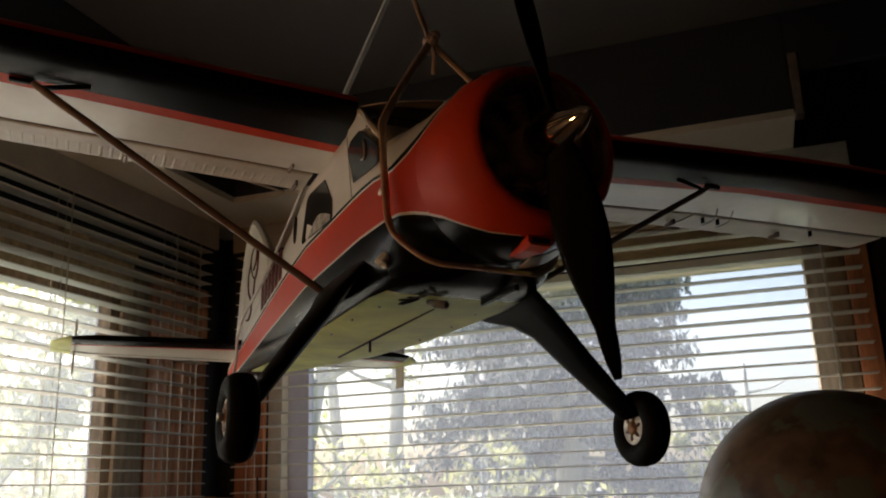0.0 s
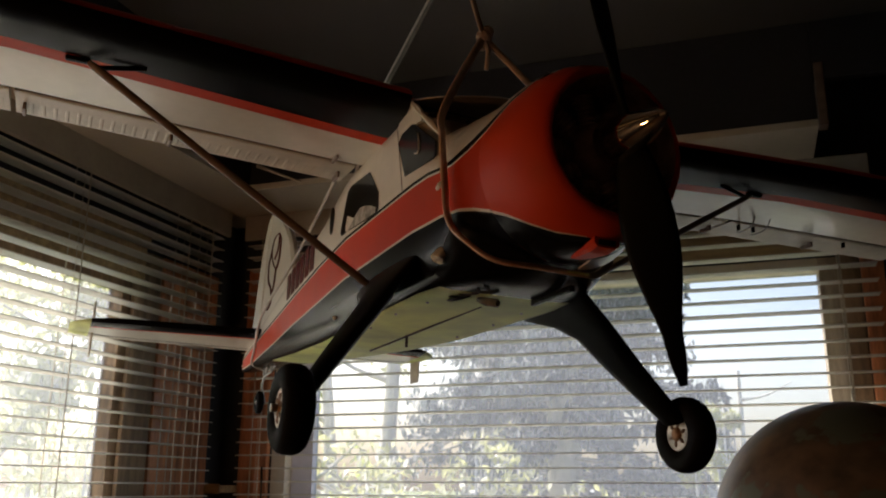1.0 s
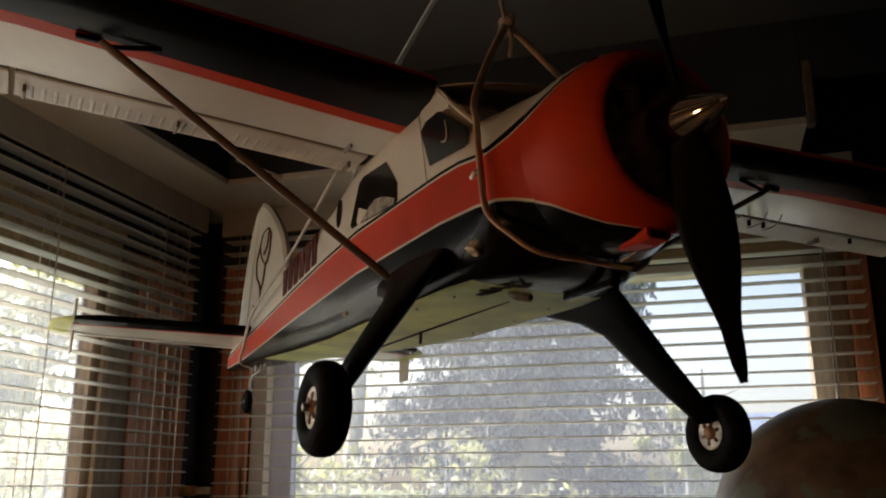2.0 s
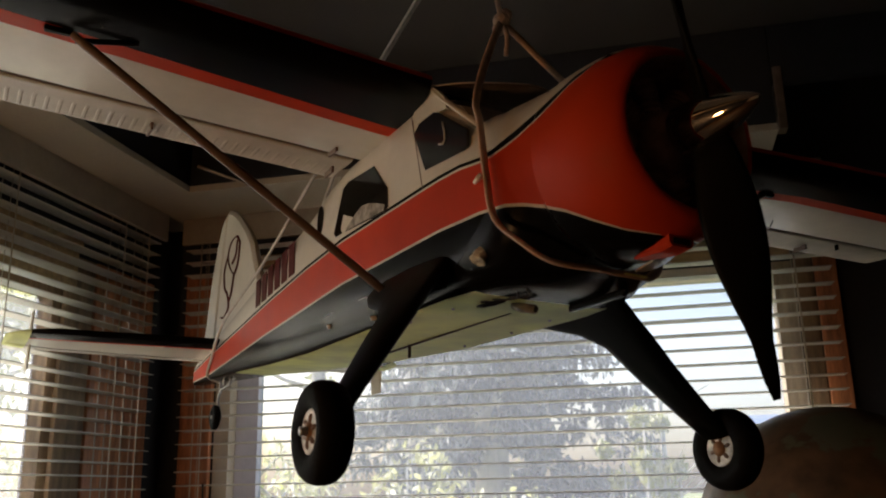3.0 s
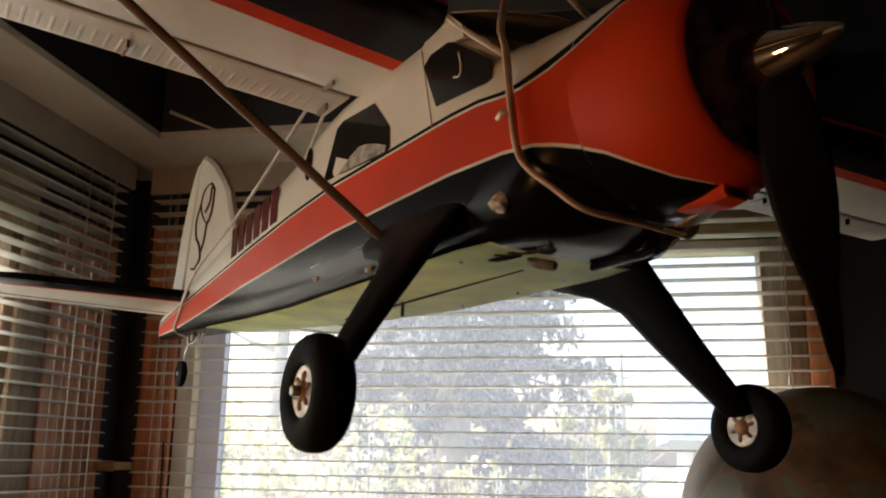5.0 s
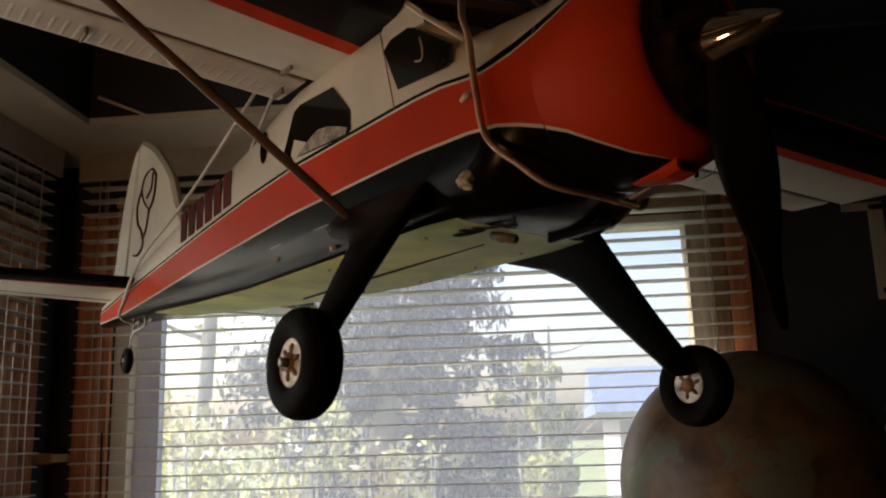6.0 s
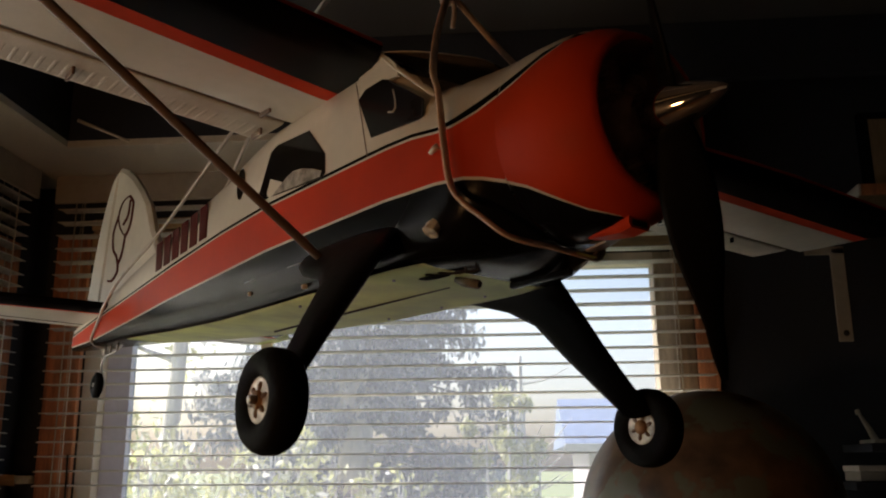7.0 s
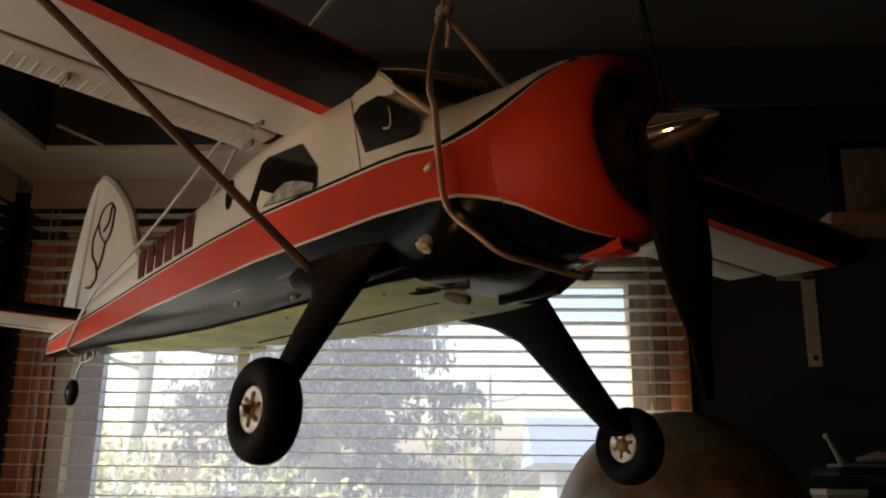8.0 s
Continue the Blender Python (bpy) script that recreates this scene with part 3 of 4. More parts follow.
link("exhaust_stub", *tube([Vector((-0.240, -0.084, -0.0665)) + axis * d for d, r in stub_prof], [r for d, r in stub_prof], 7, 0.8), M_STUB, plane, "short pale ribbed exhaust stub", False)
link("firewall", *tube([(-0.136, 0, 0), (-0.14, 0, 0)], 0.060, 32), M_ENGINE, plane)
for i in range(9):
    a = 2 * math.pi * i / 9 + 0.2
    axis = Matrix.Rotation(a, 3, "X")
    prof = [(0.018, 0.0075)]
    for k in range(7):
        z = 0.022 + k * 0.0052
        prof += [(z, 0.0078), (z + 0.0004, 0.0108), (z + 0.0026, 0.0108), (z + 0.0030, 0.0078)]
    link("engine_cylinder", *tube([axis @ Vector((-0.108, 0, z)) for z, r in prof], [r for z, r in prof], 14), M_ENGINE, plane, "dark finned dummy cylinder")
link("crankcase", *tube([(-0.13, 0, 0), (-0.095, 0, 0), (-0.082, 0, 0)], [0.028, 0.026, 0.018], 20), M_ENGINE, plane)

# spinner and propeller
prof = [(0.0, 0.0006), (-0.0010, 0.0024), (-0.005, 0.0050), (-0.013, 0.0088), (-0.026, 0.0136), (-0.044, 0.0180), (-0.060, 0.0205), (-0.074, 0.0214), (-0.075, 0.018)]
link("spinner", *tube([(s, 0, 0) for s, r in prof], [r for s, r in prof], 32), M_CHROME, plane, "polished chrome spinner")


def blade_mesh(name, angle):
    """A twisted blade; it runs along local -z, then turns about the shaft."""
    verts, faces = [], []
    rows = 15
    n = 10
    for i in range(rows):
        f = i / (rows - 1)
        r = 0.016 + 0.197 * f
        chord = 0.018 + 0.028 * math.sin(math.pi * min(1, f * 1.15 + 0.12)) if f < 0.96 else 0.014
        chord *= 1.0 if f < 0.75 else 1 - 0.5 * ((f - 0.75) / 0.25) ** 2
        twist = radians(58 - 44 * f ** 0.7)
        th = 0.0045 * (1 - 0.75 * f)
        for k in range(n):
            a = 2 * math.pi * k / n
            c, d = 0.5 * chord * math.cos(a), th * math.sin(a)
            verts.append((-0.052 + c * math.sin(twist) + d * math.cos(twist), c * math.cos(twist) - d * math.sin(twist), -r))
    for i in range(rows - 1):
        for k in range(n):
            faces.append((i * n + k, i * n + (k + 1) % n, (i + 1) * n + (k + 1) % n, (i + 1) * n + k))
    faces += [tuple(range(n - 1, -1, -1)), tuple((rows - 1) * n + k for k in range(n))]
    rot = Matrix.Rotation(angle, 3, "X")
    return link(name, [rot @ Vector(v) for v in verts], faces, M_PROP, plane, "matt black propeller blade")


blade_mesh("propeller_blade", radians(12.6))
blade_mesh("propeller_blade", radians(192.6))

# wing halves
WING_LE, WING_HINGE, WING_TE, HALF_SPAN = -0.283, -0.488, -0.565, 0.925


def wing_h(u):
    return 0.113 + 0.011 * u


def rake(u):
    """How far the rear of the wing reaches back towards the root."""
    return 0.037 * (1 - min(1.0, max(0.0, (u - 0.09) / 0.41)))


def wing_rib(u):
    h = wing_h(u)
    hinge = WING_HINGE - rake(u)
    sb = -0.414 + 0.055 * min(1, max(0, (u - 0.1) / 0.4))
    f = 1.0 if u < 0.86 else 1 - 0.10 * ((u - 0.86) / 0.065) ** 2
    le = WING_LE - (0.02 if u < 0.09 else 0.0) - 0.037 * (1 - min(1.0, max(0.0, (u - 0.1) / 0.45))) - (1 - f) * 0.28
    z = 1.0 if u < 0.88 else 1 - 0.45 * ((u - 0.88) / 0.045)
    lower = [(le, 0.016), (le - 0.004, 0.008), (le - 0.014, 0.002), (le - 0.035, 0.0), (sb, 0.0), (sb - 0.024, 0.0005), (hinge + 0.004, 0.002), (hinge, 0.004)]
    upper = [(hinge, 0.020 * z), (-0.44, 0.028 * z), (-0.39, 0.034 * z), (le - 0.040, 0.035 * z), (le - 0.012, 0.028 * z), (le - 0.002, 0.021)]
    return [(s, u, h + d) for s, d in lower + upper]


def wing(side):
    us = [0.0, 0.05, 0.088, 0.095, 0.15, 0.2, 0.25, 0.3, 0.35, 0.4, 0.45, 0.5, 0.6, 0.7, 0.8, 0.86, 0.88, 0.90, 0.915, HALF_SPAN]
    ribs = [wing_rib(u) for u in us]
    n = len(ribs[0])
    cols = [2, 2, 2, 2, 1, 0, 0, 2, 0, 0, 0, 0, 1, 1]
    verts = [(s, side * u, h) for rib in ribs for s, u, h in rib]
    faces, idx = [], []
    for i in range(len(us) - 1):
        for k in range(n):
            faces.append((i * n + k, i * n + (k + 1) % n, (i + 1) * n + (k + 1) % n, (i + 1) * n + k))
            idx.append(cols[k])
    faces.append(tuple((len(us) - 1) * n + k for k in range(n)))
    idx.append(0)
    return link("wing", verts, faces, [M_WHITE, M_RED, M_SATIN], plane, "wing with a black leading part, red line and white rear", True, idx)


def flap(name, side, u0, u1, label):
    """A ribbed control surface behind the wing."""
    verts, faces = [], []
    u, i = u0, 0
    cols = []
    step = 0.0128
    while u < u1 - 0.004:
        for du, z in ((0.0, 0.0), (0.0060, 0.0), (0.0074, -0.0004), (0.0094, -0.0004), (0.0108, 0.0)):
            if u + du < u1:
                cols.append((u + du, z))
        u += step
    cols.append((u1, 0.0))
    for uu, z in cols:
        h, front, rear = wing_h(uu), WING_HINGE - rake(uu) - 0.007, WING_TE - rake(uu)
        verts += [(front, side * uu, h + 0.004), (front - 0.004, side * uu, h + 0.0030), (front - 0.026, side * uu, h + 0.0032), (front - 0.034, side * uu, h + 0.0035 + z),
                  (rear + 0.006, side * uu, h + 0.004 + z), (rear, side * uu, h + 0.005), (rear, side * uu, h + 0.007), (front, side * uu, h + 0.018)]
    n = 8
    for i in range(len(cols) - 1):
        for k in range(n):
            faces.append((i * n + k, i * n + (k + 1) % n, (i + 1) * n + (k + 1) % n, (i + 1) * n + k))
    faces += [tuple(range(n)), tuple((len(cols) - 1) * n + k for k in range(n))]
    surface = link(name, verts, faces, M_FLAP, plane, label, False)
    # a strip fills the groove, the groove's shade put into its colour
    verts, faces = [], []
    for i in range(9):
        uu = u0 + (u1 - u0) * i / 8
        front, h = WING_HINGE - rake(uu), wing_h(uu)
        verts += [(front + 0.0005, side * uu, h + 0.0050), (front - 0.0075, side * uu, h + 0.0050), (front - 0.0075, side * uu, h + 0.0075), (front + 0.0005, side * uu, h + 0.0075)]
    for i in range(8):
        for k in range(4):
            faces.append((i * 4 + k, i * 4 + (k + 1) % 4, i * 4 + 4 + (k + 1) % 4, i * 4 + 4 + k))
    faces += [(0, 1, 2, 3), (32, 33, 34, 35)]
    link("groove_strip", verts, faces, M_GROOVE, surface, "sunken brown strip, shade of the hinge groove", False)
    return surface


def bracket(s, u, h, side, size=0.02):
    """A small flap hinge arm under the wing."""
    bm = box_bm((s - 0.003, side * u - 0.0016, h - size), (s + 0.006, side * u + 0.0016, h + 0.004), 0.0008)
    box_bm((s - 0.018, side * u - 0.0018, h - size), (s, side * u + 0.0018, h - size + 0.007), 0.0008, bm)
    return part("hinge_bracket", bm, M_STRUT, plane)


for side in (-1, 1):
    wing(side)
    flap("flap", side, 0.0905, 0.50, "white ribbed flap")
    flap("aileron", side, 0.506, 0.90, "white ribbed aileron")
    for u in (0.105, 0.325, 0.49, 0.70):
        bracket(-0.530 - rake(u), u, wing_h(u) + 0.003, side, 0.008)
    bracket(-0.470 - rake(0.125), 0.125, wing_h(0.1) + 0.002, side, 0.005)
    # strut: flat, from the lower longeron to the wing, with its end fittings
    a, b = Vector((-0.399, side * 0.100, -0.078)), Vector((-0.366, side * 0.428, 0.113))
    link("wing_strut", *tube([a, a + (b - a) * 0.04, a + (b - a) * 0.96, b], [0.003, 0.0046, 0.0046, 0.003], 10, 0.6), M_STRUT, plane, "brown-grey wing strut")
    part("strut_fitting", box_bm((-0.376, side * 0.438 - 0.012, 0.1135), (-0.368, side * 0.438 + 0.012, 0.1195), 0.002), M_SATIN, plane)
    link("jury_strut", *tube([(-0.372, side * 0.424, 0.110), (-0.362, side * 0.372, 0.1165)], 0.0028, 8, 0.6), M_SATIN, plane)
    for u in (0.527, 0.556, 0.747):
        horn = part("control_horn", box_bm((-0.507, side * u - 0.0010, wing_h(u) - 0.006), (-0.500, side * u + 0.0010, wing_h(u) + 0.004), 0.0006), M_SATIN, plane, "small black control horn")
        if u < 0.7:
            link("linkage", *tube(curve_points([(-0.508, side * u, wing_h(u) - 0.008), (-0.496, side * (u - 0.006), wing_h(u) - 0.012), (-0.478, side * (u - 0.002), wing_h(u) - 0.009), (-0.462, side * (u - 0.008), wing_h(u) - 0.004), (-0.455, side * (u - 0.010), wing_h(u) + 0.003)], 5), 0.0010, 5), M_STEEL, horn, "bent wire linkage")
    part("strut_fitting", box_bm((-0.402, side * 0.098 - 0.003, -0.081), (-0.396, side * 0.098 + 0.003, -0.075), 0.001), M_STEEL, plane)
    link("servo_wire", *tube(curve_points([(-0.362, side * 0.425, 0.124), (-0.350, side * 0.405, 0.118), (-0.335, side * 0.418, 0.121), (-0.318, side * 0.432, 0.126)], 6), 0.0011, 5), M_GAP, plane)
    link("servo_wire", *tube(curve_points([(-0.366, side * 0.440, 0.124), (-0.352, side * 0.455, 0.119), (-0.345, side * 0.478, 0.123), (-0.352, side * 0.49, 0.127)], 6), 0.0011, 5), M_STEEL, plane)

# landing gear
for side in (-1, 1):
    verts, faces = [], []
    rows = [(0.078, -0.048, -0.300, -0.480), (0.096, -0.068, -0.286, -0.466), (0.110, -0.086, -0.281, -0.430), (0.121, -0.100, -0.279, -0.379),
            (0.134, -0.117, -0.276, -0.349), (0.160, -0.151, -0.270, -0.330), (0.185, -0.1835, -0.262, -0.309), (0.208, -0.2135, -0.253, -0.289)]
    n = 12
    for i, (u, h, s0, s1) in enumerate(rows):
        for k in range(n):
            a = 2 * math.pi * k / n
            th = (0.005, 0.008, 0.0105, 0.011, 0.0105, 0.0098, 0.009, 0.008)[i]
            verts.append(((s0 + s1) / 2 + (s0 - s1) / 2 * math.cos(a), side * (u + th * math.sin(a) * 0.8), h + th * math.sin(a) * 0.6))
    for i in range(len(rows) - 1):
        for k in range(n):
            faces.append((i * n + k, i * n + (k + 1) % n, (i + 1) * n + (k + 1) % n, (i + 1) * n + k))
    faces += [tuple(range(n - 1, -1, -1)), tuple((len(rows) - 1) * n + k for k in range(n))]
    link("gear_leg", verts, faces, M_LEG, plane, "black tapered landing gear leg")
    # wheel: tyre with rim and axle nut
    c = Vector((-0.268, side * 0.2185, -0.227))
    half = [(-0.0095, 0.0172), (-0.0118, 0.0186), (-0.0138, 0.0222), (-0.0148, 0.0268), (-0.0145, 0.0315), (-0.0124, 0.0362), (-0.0088, 0.0392), (-0.0040, 0.0407)]
    prof = half + [(-d, r) for d, r in reversed(half)]
    tyre = link("wheel", *lathe(c, prof, 48), M_RUBBER, plane, "black rubber tyre on a silver rim")
    rim_prof = [(0.0060, 0.0172), (0.0104, 0.0178), (0.0108, 0.0166), (0.0104, 0.0140), (0.0112, 0.0060)]
    for out in (-1, 1):
        link("rim", *lathe(c, [(out * d, r) for d, r in rim_prof], 28), M_RIM, tyre, "silver wheel rim")
        for k in range(6):
            a = 2 * math.pi * k / 6 + 0.3
            p = [(c.x + q * math.cos(a), c.y + out * 0.0107, c.z + q * math.sin(a)) for q in (0.0050, 0.0075, 0.0115, 0.0138)]
            link("rim_hole", *tube(p, [0.0016, 0.0021, 0.0024, 0.0010], 8, 0.8), M_STRUT, tyre)
    link("wheel_hub", *tube([(c.x, c.y - 0.0128, c.z), (c.x, c.y + 0.0128, c.z)], 0.0074, 14), M_RUST, tyre, "rusty brown hub")
    link("axle_nut", *tube([(c.x, c.y + side * 0.0127, c.z), (c.x, c.y + side * 0.0185, c.z)], 0.0038, 6), M_STEEL, tyre)

# belly details
for x, z in ((-0.462, -0.086), (-0.600, -0.072)):
    link("drain_nub", *tube([(x, -0.080, z), (x, -side_w(x) - 0.002, z - 0.003)], [0.0032, 0.0026], 8), M_WHITE, plane, "small pale nub")
link("belly_pin", *tube([(-0.553, 0.0, -0.094), (-0.553, 0.0, -0.112)], 0.002, 6), M_GAP, plane)
part("belly_seam", box_bm((-0.70, -0.001, -0.0985), (-0.33, 0.001, -0.0965)), M_GAP, plane)
for x, y in ((-0.34, -0.060), (-0.34, 0.055), (-0.42, -0.066), (-0.42, 0.060), (-0.52, -0.062), (-0.52, 0.058)):
    link("belly_screw", *tube([(x, y, -0.0968), (x, y, -0.0992)], 0.0016, 8), M_STEEL, plane)
link("belly_slot", *tube([(-0.318, -0.046, -0.0985), (-0.308, -0.044, -0.0985), (-0.296, -0.039, -0.0985), (-0.286, -0.034, -0.0985)], [0.001, 0.0042, 0.0036, 0.001], 8, 0.5), M_GAP, plane, "dark torn slot")
link("belly_nozzle", *tube([(-0.292, -0.022, -0.099), (-0.284, -0.017, -0.103), (-0.272, -0.010, -0.106), (-0.2725, -0.0102, -0.1058)], [0.0034, 0.0046, 0.0044, 0.0032], 12), M_PALE_GREY, plane, "pale round nozzle")
# dark disc on the closed end paints the shade inside the nozzle
link("nozzle_bore", *tube([(-0.2722, -0.0101, -0.1059), (-0.2708, -0.0093, -0.1064)], 0.0030, 12), M_GAP, plane)
for ds, du in ((0.0, 0.0), (0.014, 0.004)):
    link("belly_wire", *tube(curve_points([(-0.300 + ds, -0.052 + du, -0.098), (-0.288 + ds, -0.046 + du, -0.100), (-0.276 + ds, -0.040, -0.0995), (-0.262 + ds, -0.036 + du, -0.100), (-0.250 + ds, -0.044, -0.098)], 5), 0.0011, 5), M_GAP, plane)
part("belly_rail", box_bm((-0.275, 0.030, -0.104), (-0.195, 0.036, -0.097), 0.0015), M_BLACK, plane, "black rail under the nose")


# tail
def slab(name, outline, half, material, label="", to=None):
    """An upright slab in the middle plane from its (s, h) outline, with thinned edges."""
    n = len(outline)
    cs = sum(p[0] for p in outline) / n
    ch = sum(p[1] for p in outline) / n
    verts, faces = [], []
    for u, f in ((-half, 0.90), (-half * 0.35, 1.0), (half * 0.35, 1.0), (half, 0.90)):
        verts += [(cs + (s - cs) * f, u, ch + (h - ch) * f) for s, h in outline]
    faces.append(tuple(range(n)))
    faces.append(tuple(range(4 * n - 1, 3 * n - 1, -1)))
    for i in range(3):
        faces += [(i * n + k, i * n + (k + 1) % n, (i + 1) * n + (k + 1) % n, (i + 1) * n + k) for k in range(n)]
    return link(name, verts, faces, material, to or plane, label, False)


FIN = [(-1.120, 0.070), (-1.185, 0.145), (-1.225, 0.205), (-1.272, 0.246), (-1.325, 0.284), (-1.372, 0.310), (-1.400, 0.322), (-1.420, 0.328), (-1.442, 0.200), (-1.465, 0.020), (-1.30, 0.040)]
RUDDER = [(-1.423, 0.328), (-1.440, 0.323), (-1.456, 0.308), (-1.484, 0.265), (-1.506, 0.210), (-1.524, 0.150), (-1.538, 0.080), (-1.552, 0.040), (-1.590, 0.010), (-1.470, 0.015), (-1.445, 0.200)]
slab("fin", FIN, 0.009, M_WHITE, "white tail fin")
slab("rudder", RUDDER, 0.008, M_WHITE, "white rudder")
EMBLEM = [[(-1.33, 0.225), (-1.36, 0.245), (-1.40, 0.240), (-1.415, 0.215), (-1.395, 0.185), (-1.36, 0.165), (-1.335, 0.185), (-1.33, 0.225)],
          [(-1.415, 0.215), (-1.435, 0.185), (-1.425, 0.150), (-1.40, 0.130), (-1.385, 0.100), (-1.41, 0.085), (-1.44, 0.088)],
          [(-1.36, 0.165), (-1.37, 0.130), (-1.39, 0.110)], [(-1.35, 0.235), (-1.355, 0.205), (-1.38, 0.190)]]
for line in EMBLEM:
    for side in (-1, 1):
        link("emblem_line", *tube([(p.x, p.y, p.z) for p in curve_points([(s + 0.03, side * 0.0092, h) for s, h in line], 5)], 0.0036, 6, 0.4), M_MARK, plane)

for side in (-1, 1):
    verts, faces, idx = [], [], []
    us = [0.008, 0.08, 0.16, 0.24, 0.32, 0.365, 0.39, 0.405]
    for u in us:
        f = 0 if u < 0.33 else (u - 0.33) / 0.075
        le, te, h = -1.300 - 0.14 * u - 0.07 * f * f, -1.590 + 0.035 * f * f, 0.022
        t = 0.010 * (1 - 0.6 * f)
        for s, d in ((le, 0), (le - 0.012, -0.6 * t), (le - 0.044, -t), (le - 0.054, -t), (-1.500, -t), (-1.503, -0.4 * t), (-1.507, -t), (te, -0.0015), (te, 0.0015), (-1.50, t), (le - 0.06, t), (le - 0.010, 0.6 * t)):
            verts.append((s, side * u, h + d))
    n = 12
    cols = [2, 2, 1, 0, 2, 2, 0, 0, 0, 0, 2, 2]
    for i in range(len(us) - 1):
        for k in range(n):
            faces.append((i * n + k, i * n + (k + 1) % n, (i + 1) * n + (k + 1) % n, (i + 1) * n + k))
            idx.append(cols[k] if i < 5 else 3)
    faces += [tuple(range(n)), tuple((len(us) - 1) * n + k for k in range(n))]
    idx += [0, 3]
    link("tailplane", verts, faces, [M_WHITE, M_RED, M_BLACK, M_BELLY], plane, "tailplane with a dark leading edge and cream tip", True, idx)
    f = slab("finlet", [(-1.458, -0.038), (-1.455, 0.022), (-1.462, 0.080), (-1.490, 0.084), (-1.510, 0.070), (-1.512, 0.022), (-1.508, -0.038)], 0.0025, M_FLAP, "slim pale auxiliary fin")
    f.location = (-0.03, 0.395 if side > 0 else -0.358, 0.004)

# tail wheel
link("tail_wheel_leg", *tube(curve_points([(-1.385, 0, -0.040), (-1.402, 0, -0.060), (-1.422, 0, -0.080), (-1.436, 0.012, -0.112)], 4), 0.0026, 8), M_STEEL, plane)
prof = ((-0.007, 0.010), (-0.0075, 0.018), (-0.004, 0.0250), (0.004, 0.0250), (0.0075, 0.018), (0.007, 0.010))
tw = link("tail_wheel", *tube([(-1.437, d, -0.113) for d, r in prof], [r for d, r in prof], 22), M_RUBBER, plane, "small black tail wheel")
link("tail_wheel_hub", *tube([(-1.437, -0.0082, -0.113), (-1.437, 0.0125, -0.113)], 0.004, 10), M_STEEL, tw)
for d in (-1.365, -1.395, -1.325):
    link("tail_bolt", *tube([(d, -0.004, -0.036), (d, -0.004, -0.058)], 0.0028, 6), M_STEEL, plane)
link("tail_spring", *tube(curve_points([(-1.300, 0, -0.045), (-1.345, 0, -0.056), (-1.402, 0, -0.060)], 5), 0.0024, 6), M_STEEL, plane)

# sling and wires that hold the airplane; they run up to hooks in the ceiling
PM = plane.matrix_world.copy()


def from_plane(pts):
    return [PM @ Vector(p) for p in pts]


KNOT = (-0.337, 0.0, 0.233)
sling = thing("hanging_sling", Matrix(), "tan webbing sling knotted above the airplane and slung round its nose", "rope")
loop = curve_points(from_plane([KNOT, (-0.290, -0.050, 0.150), (-0.240, -0.092, 0.075), (-0.224, -0.098, 0.045), (-0.215, -0.098, -0.005), (-0.203, -0.097, -0.050), (-0.176, -0.087, -0.078),
                                (-0.168, -0.064, -0.0915), (-0.167, -0.020, -0.0925), (-0.170, 0.025, -0.0925), (-0.180, 0.050, -0.0880), (-0.196, 0.076, -0.066), (-0.212, 0.0915, -0.010), (-0.225, 0.094, 0.050), (-0.300, 0.050, 0.158), KNOT]), 8)
link("loop", *tube(loop, 0.0046, 8, 0.5), M_ROPE, sling)
k = PM @ Vector(KNOT)
up = Vector((0.093, -0.373, CEIL_Z - 0.004))
link("upper_rope", *tube(curve_points([k, k.lerp(up, 0.3) + Vector((0.004, 0, 0)), k.lerp(up, 0.7), up], 5), 0.0036, 8, 0.6), M_ROPE, sling)
bm = bmesh.new()
for i, (dx, dy, dz, r) in enumerate(((0, 0, 0, 0.010), (0.004, 0.003, 0.008, 0.008), (-0.003, 0.002, -0.008, 0.008))):
    bmesh.ops.create_icosphere(bm, subdivisions=2, radius=r, matrix=Matrix.Translation(k + Vector((dx, dy, dz))))
part("knot", bm, M_ROPE, sling)
link("knot_tail", *tube(curve_points([k, k + Vector((0.006, -0.004, -0.02)), k + Vector((0.004, -0.004, -0.045))], 4), 0.003, 6), M_ROPE, sling)
wire = thing("tail_cord", Matrix(), "thin pale double cord from the tail up to the ceiling", "cord")
join = PM @ Vector((-0.70, -0.016, 0.284))
aim = PM @ Vector((-0.40, 0.016, 0.452))
w1 = join + (aim - join) * ((CEIL_Z - 0.004 - join.z) / (aim.z - join.z))
for side in (-1, 1):
    low = from_plane([(-1.405, 0.0, -0.047), (-1.395, side * 0.031, -0.036), (-1.370, side * 0.034, -0.010), (-1.200, side * 0.050 - 0.008, 0.040), (-1.0, side * 0.032 - 0.012, 0.118)])
    link("strand", *tube(curve_points(low + [join + Vector((0, side * 0.003, 0))], 6) + [join.lerp(w1, 0.5) + Vector((0, side * 0.002, 0)), w1], 0.0028, 6), M_PALE_CORD, wire)
link("hook", *tube([w1 - Vector((0, 0, 0.02)), w1 + Vector((0, 0, 0.002))], 0.004, 8), M_STEEL, wire)


# ---- globe on its stand ----
GLOBE = Vector((0.539, 1.836, 1.403))
globe = thing("globe", pose(GLOBE.x, GLOBE.y, 0), "large antique world globe, brown land and grey-green sea, on a stand", "globe")
bm = bmesh.new()
bmesh.ops.create_uvsphere(bm, u_segments=96, v_segments=64, radius=0.25, matrix=Matrix.Translation((0, 0, GLOBE.z)) @ pose(0, 0, 0, 20, 12, 40))
for f in bm.faces:
    f.smooth = True
part("ball", bm, M_GLOBE, globe)
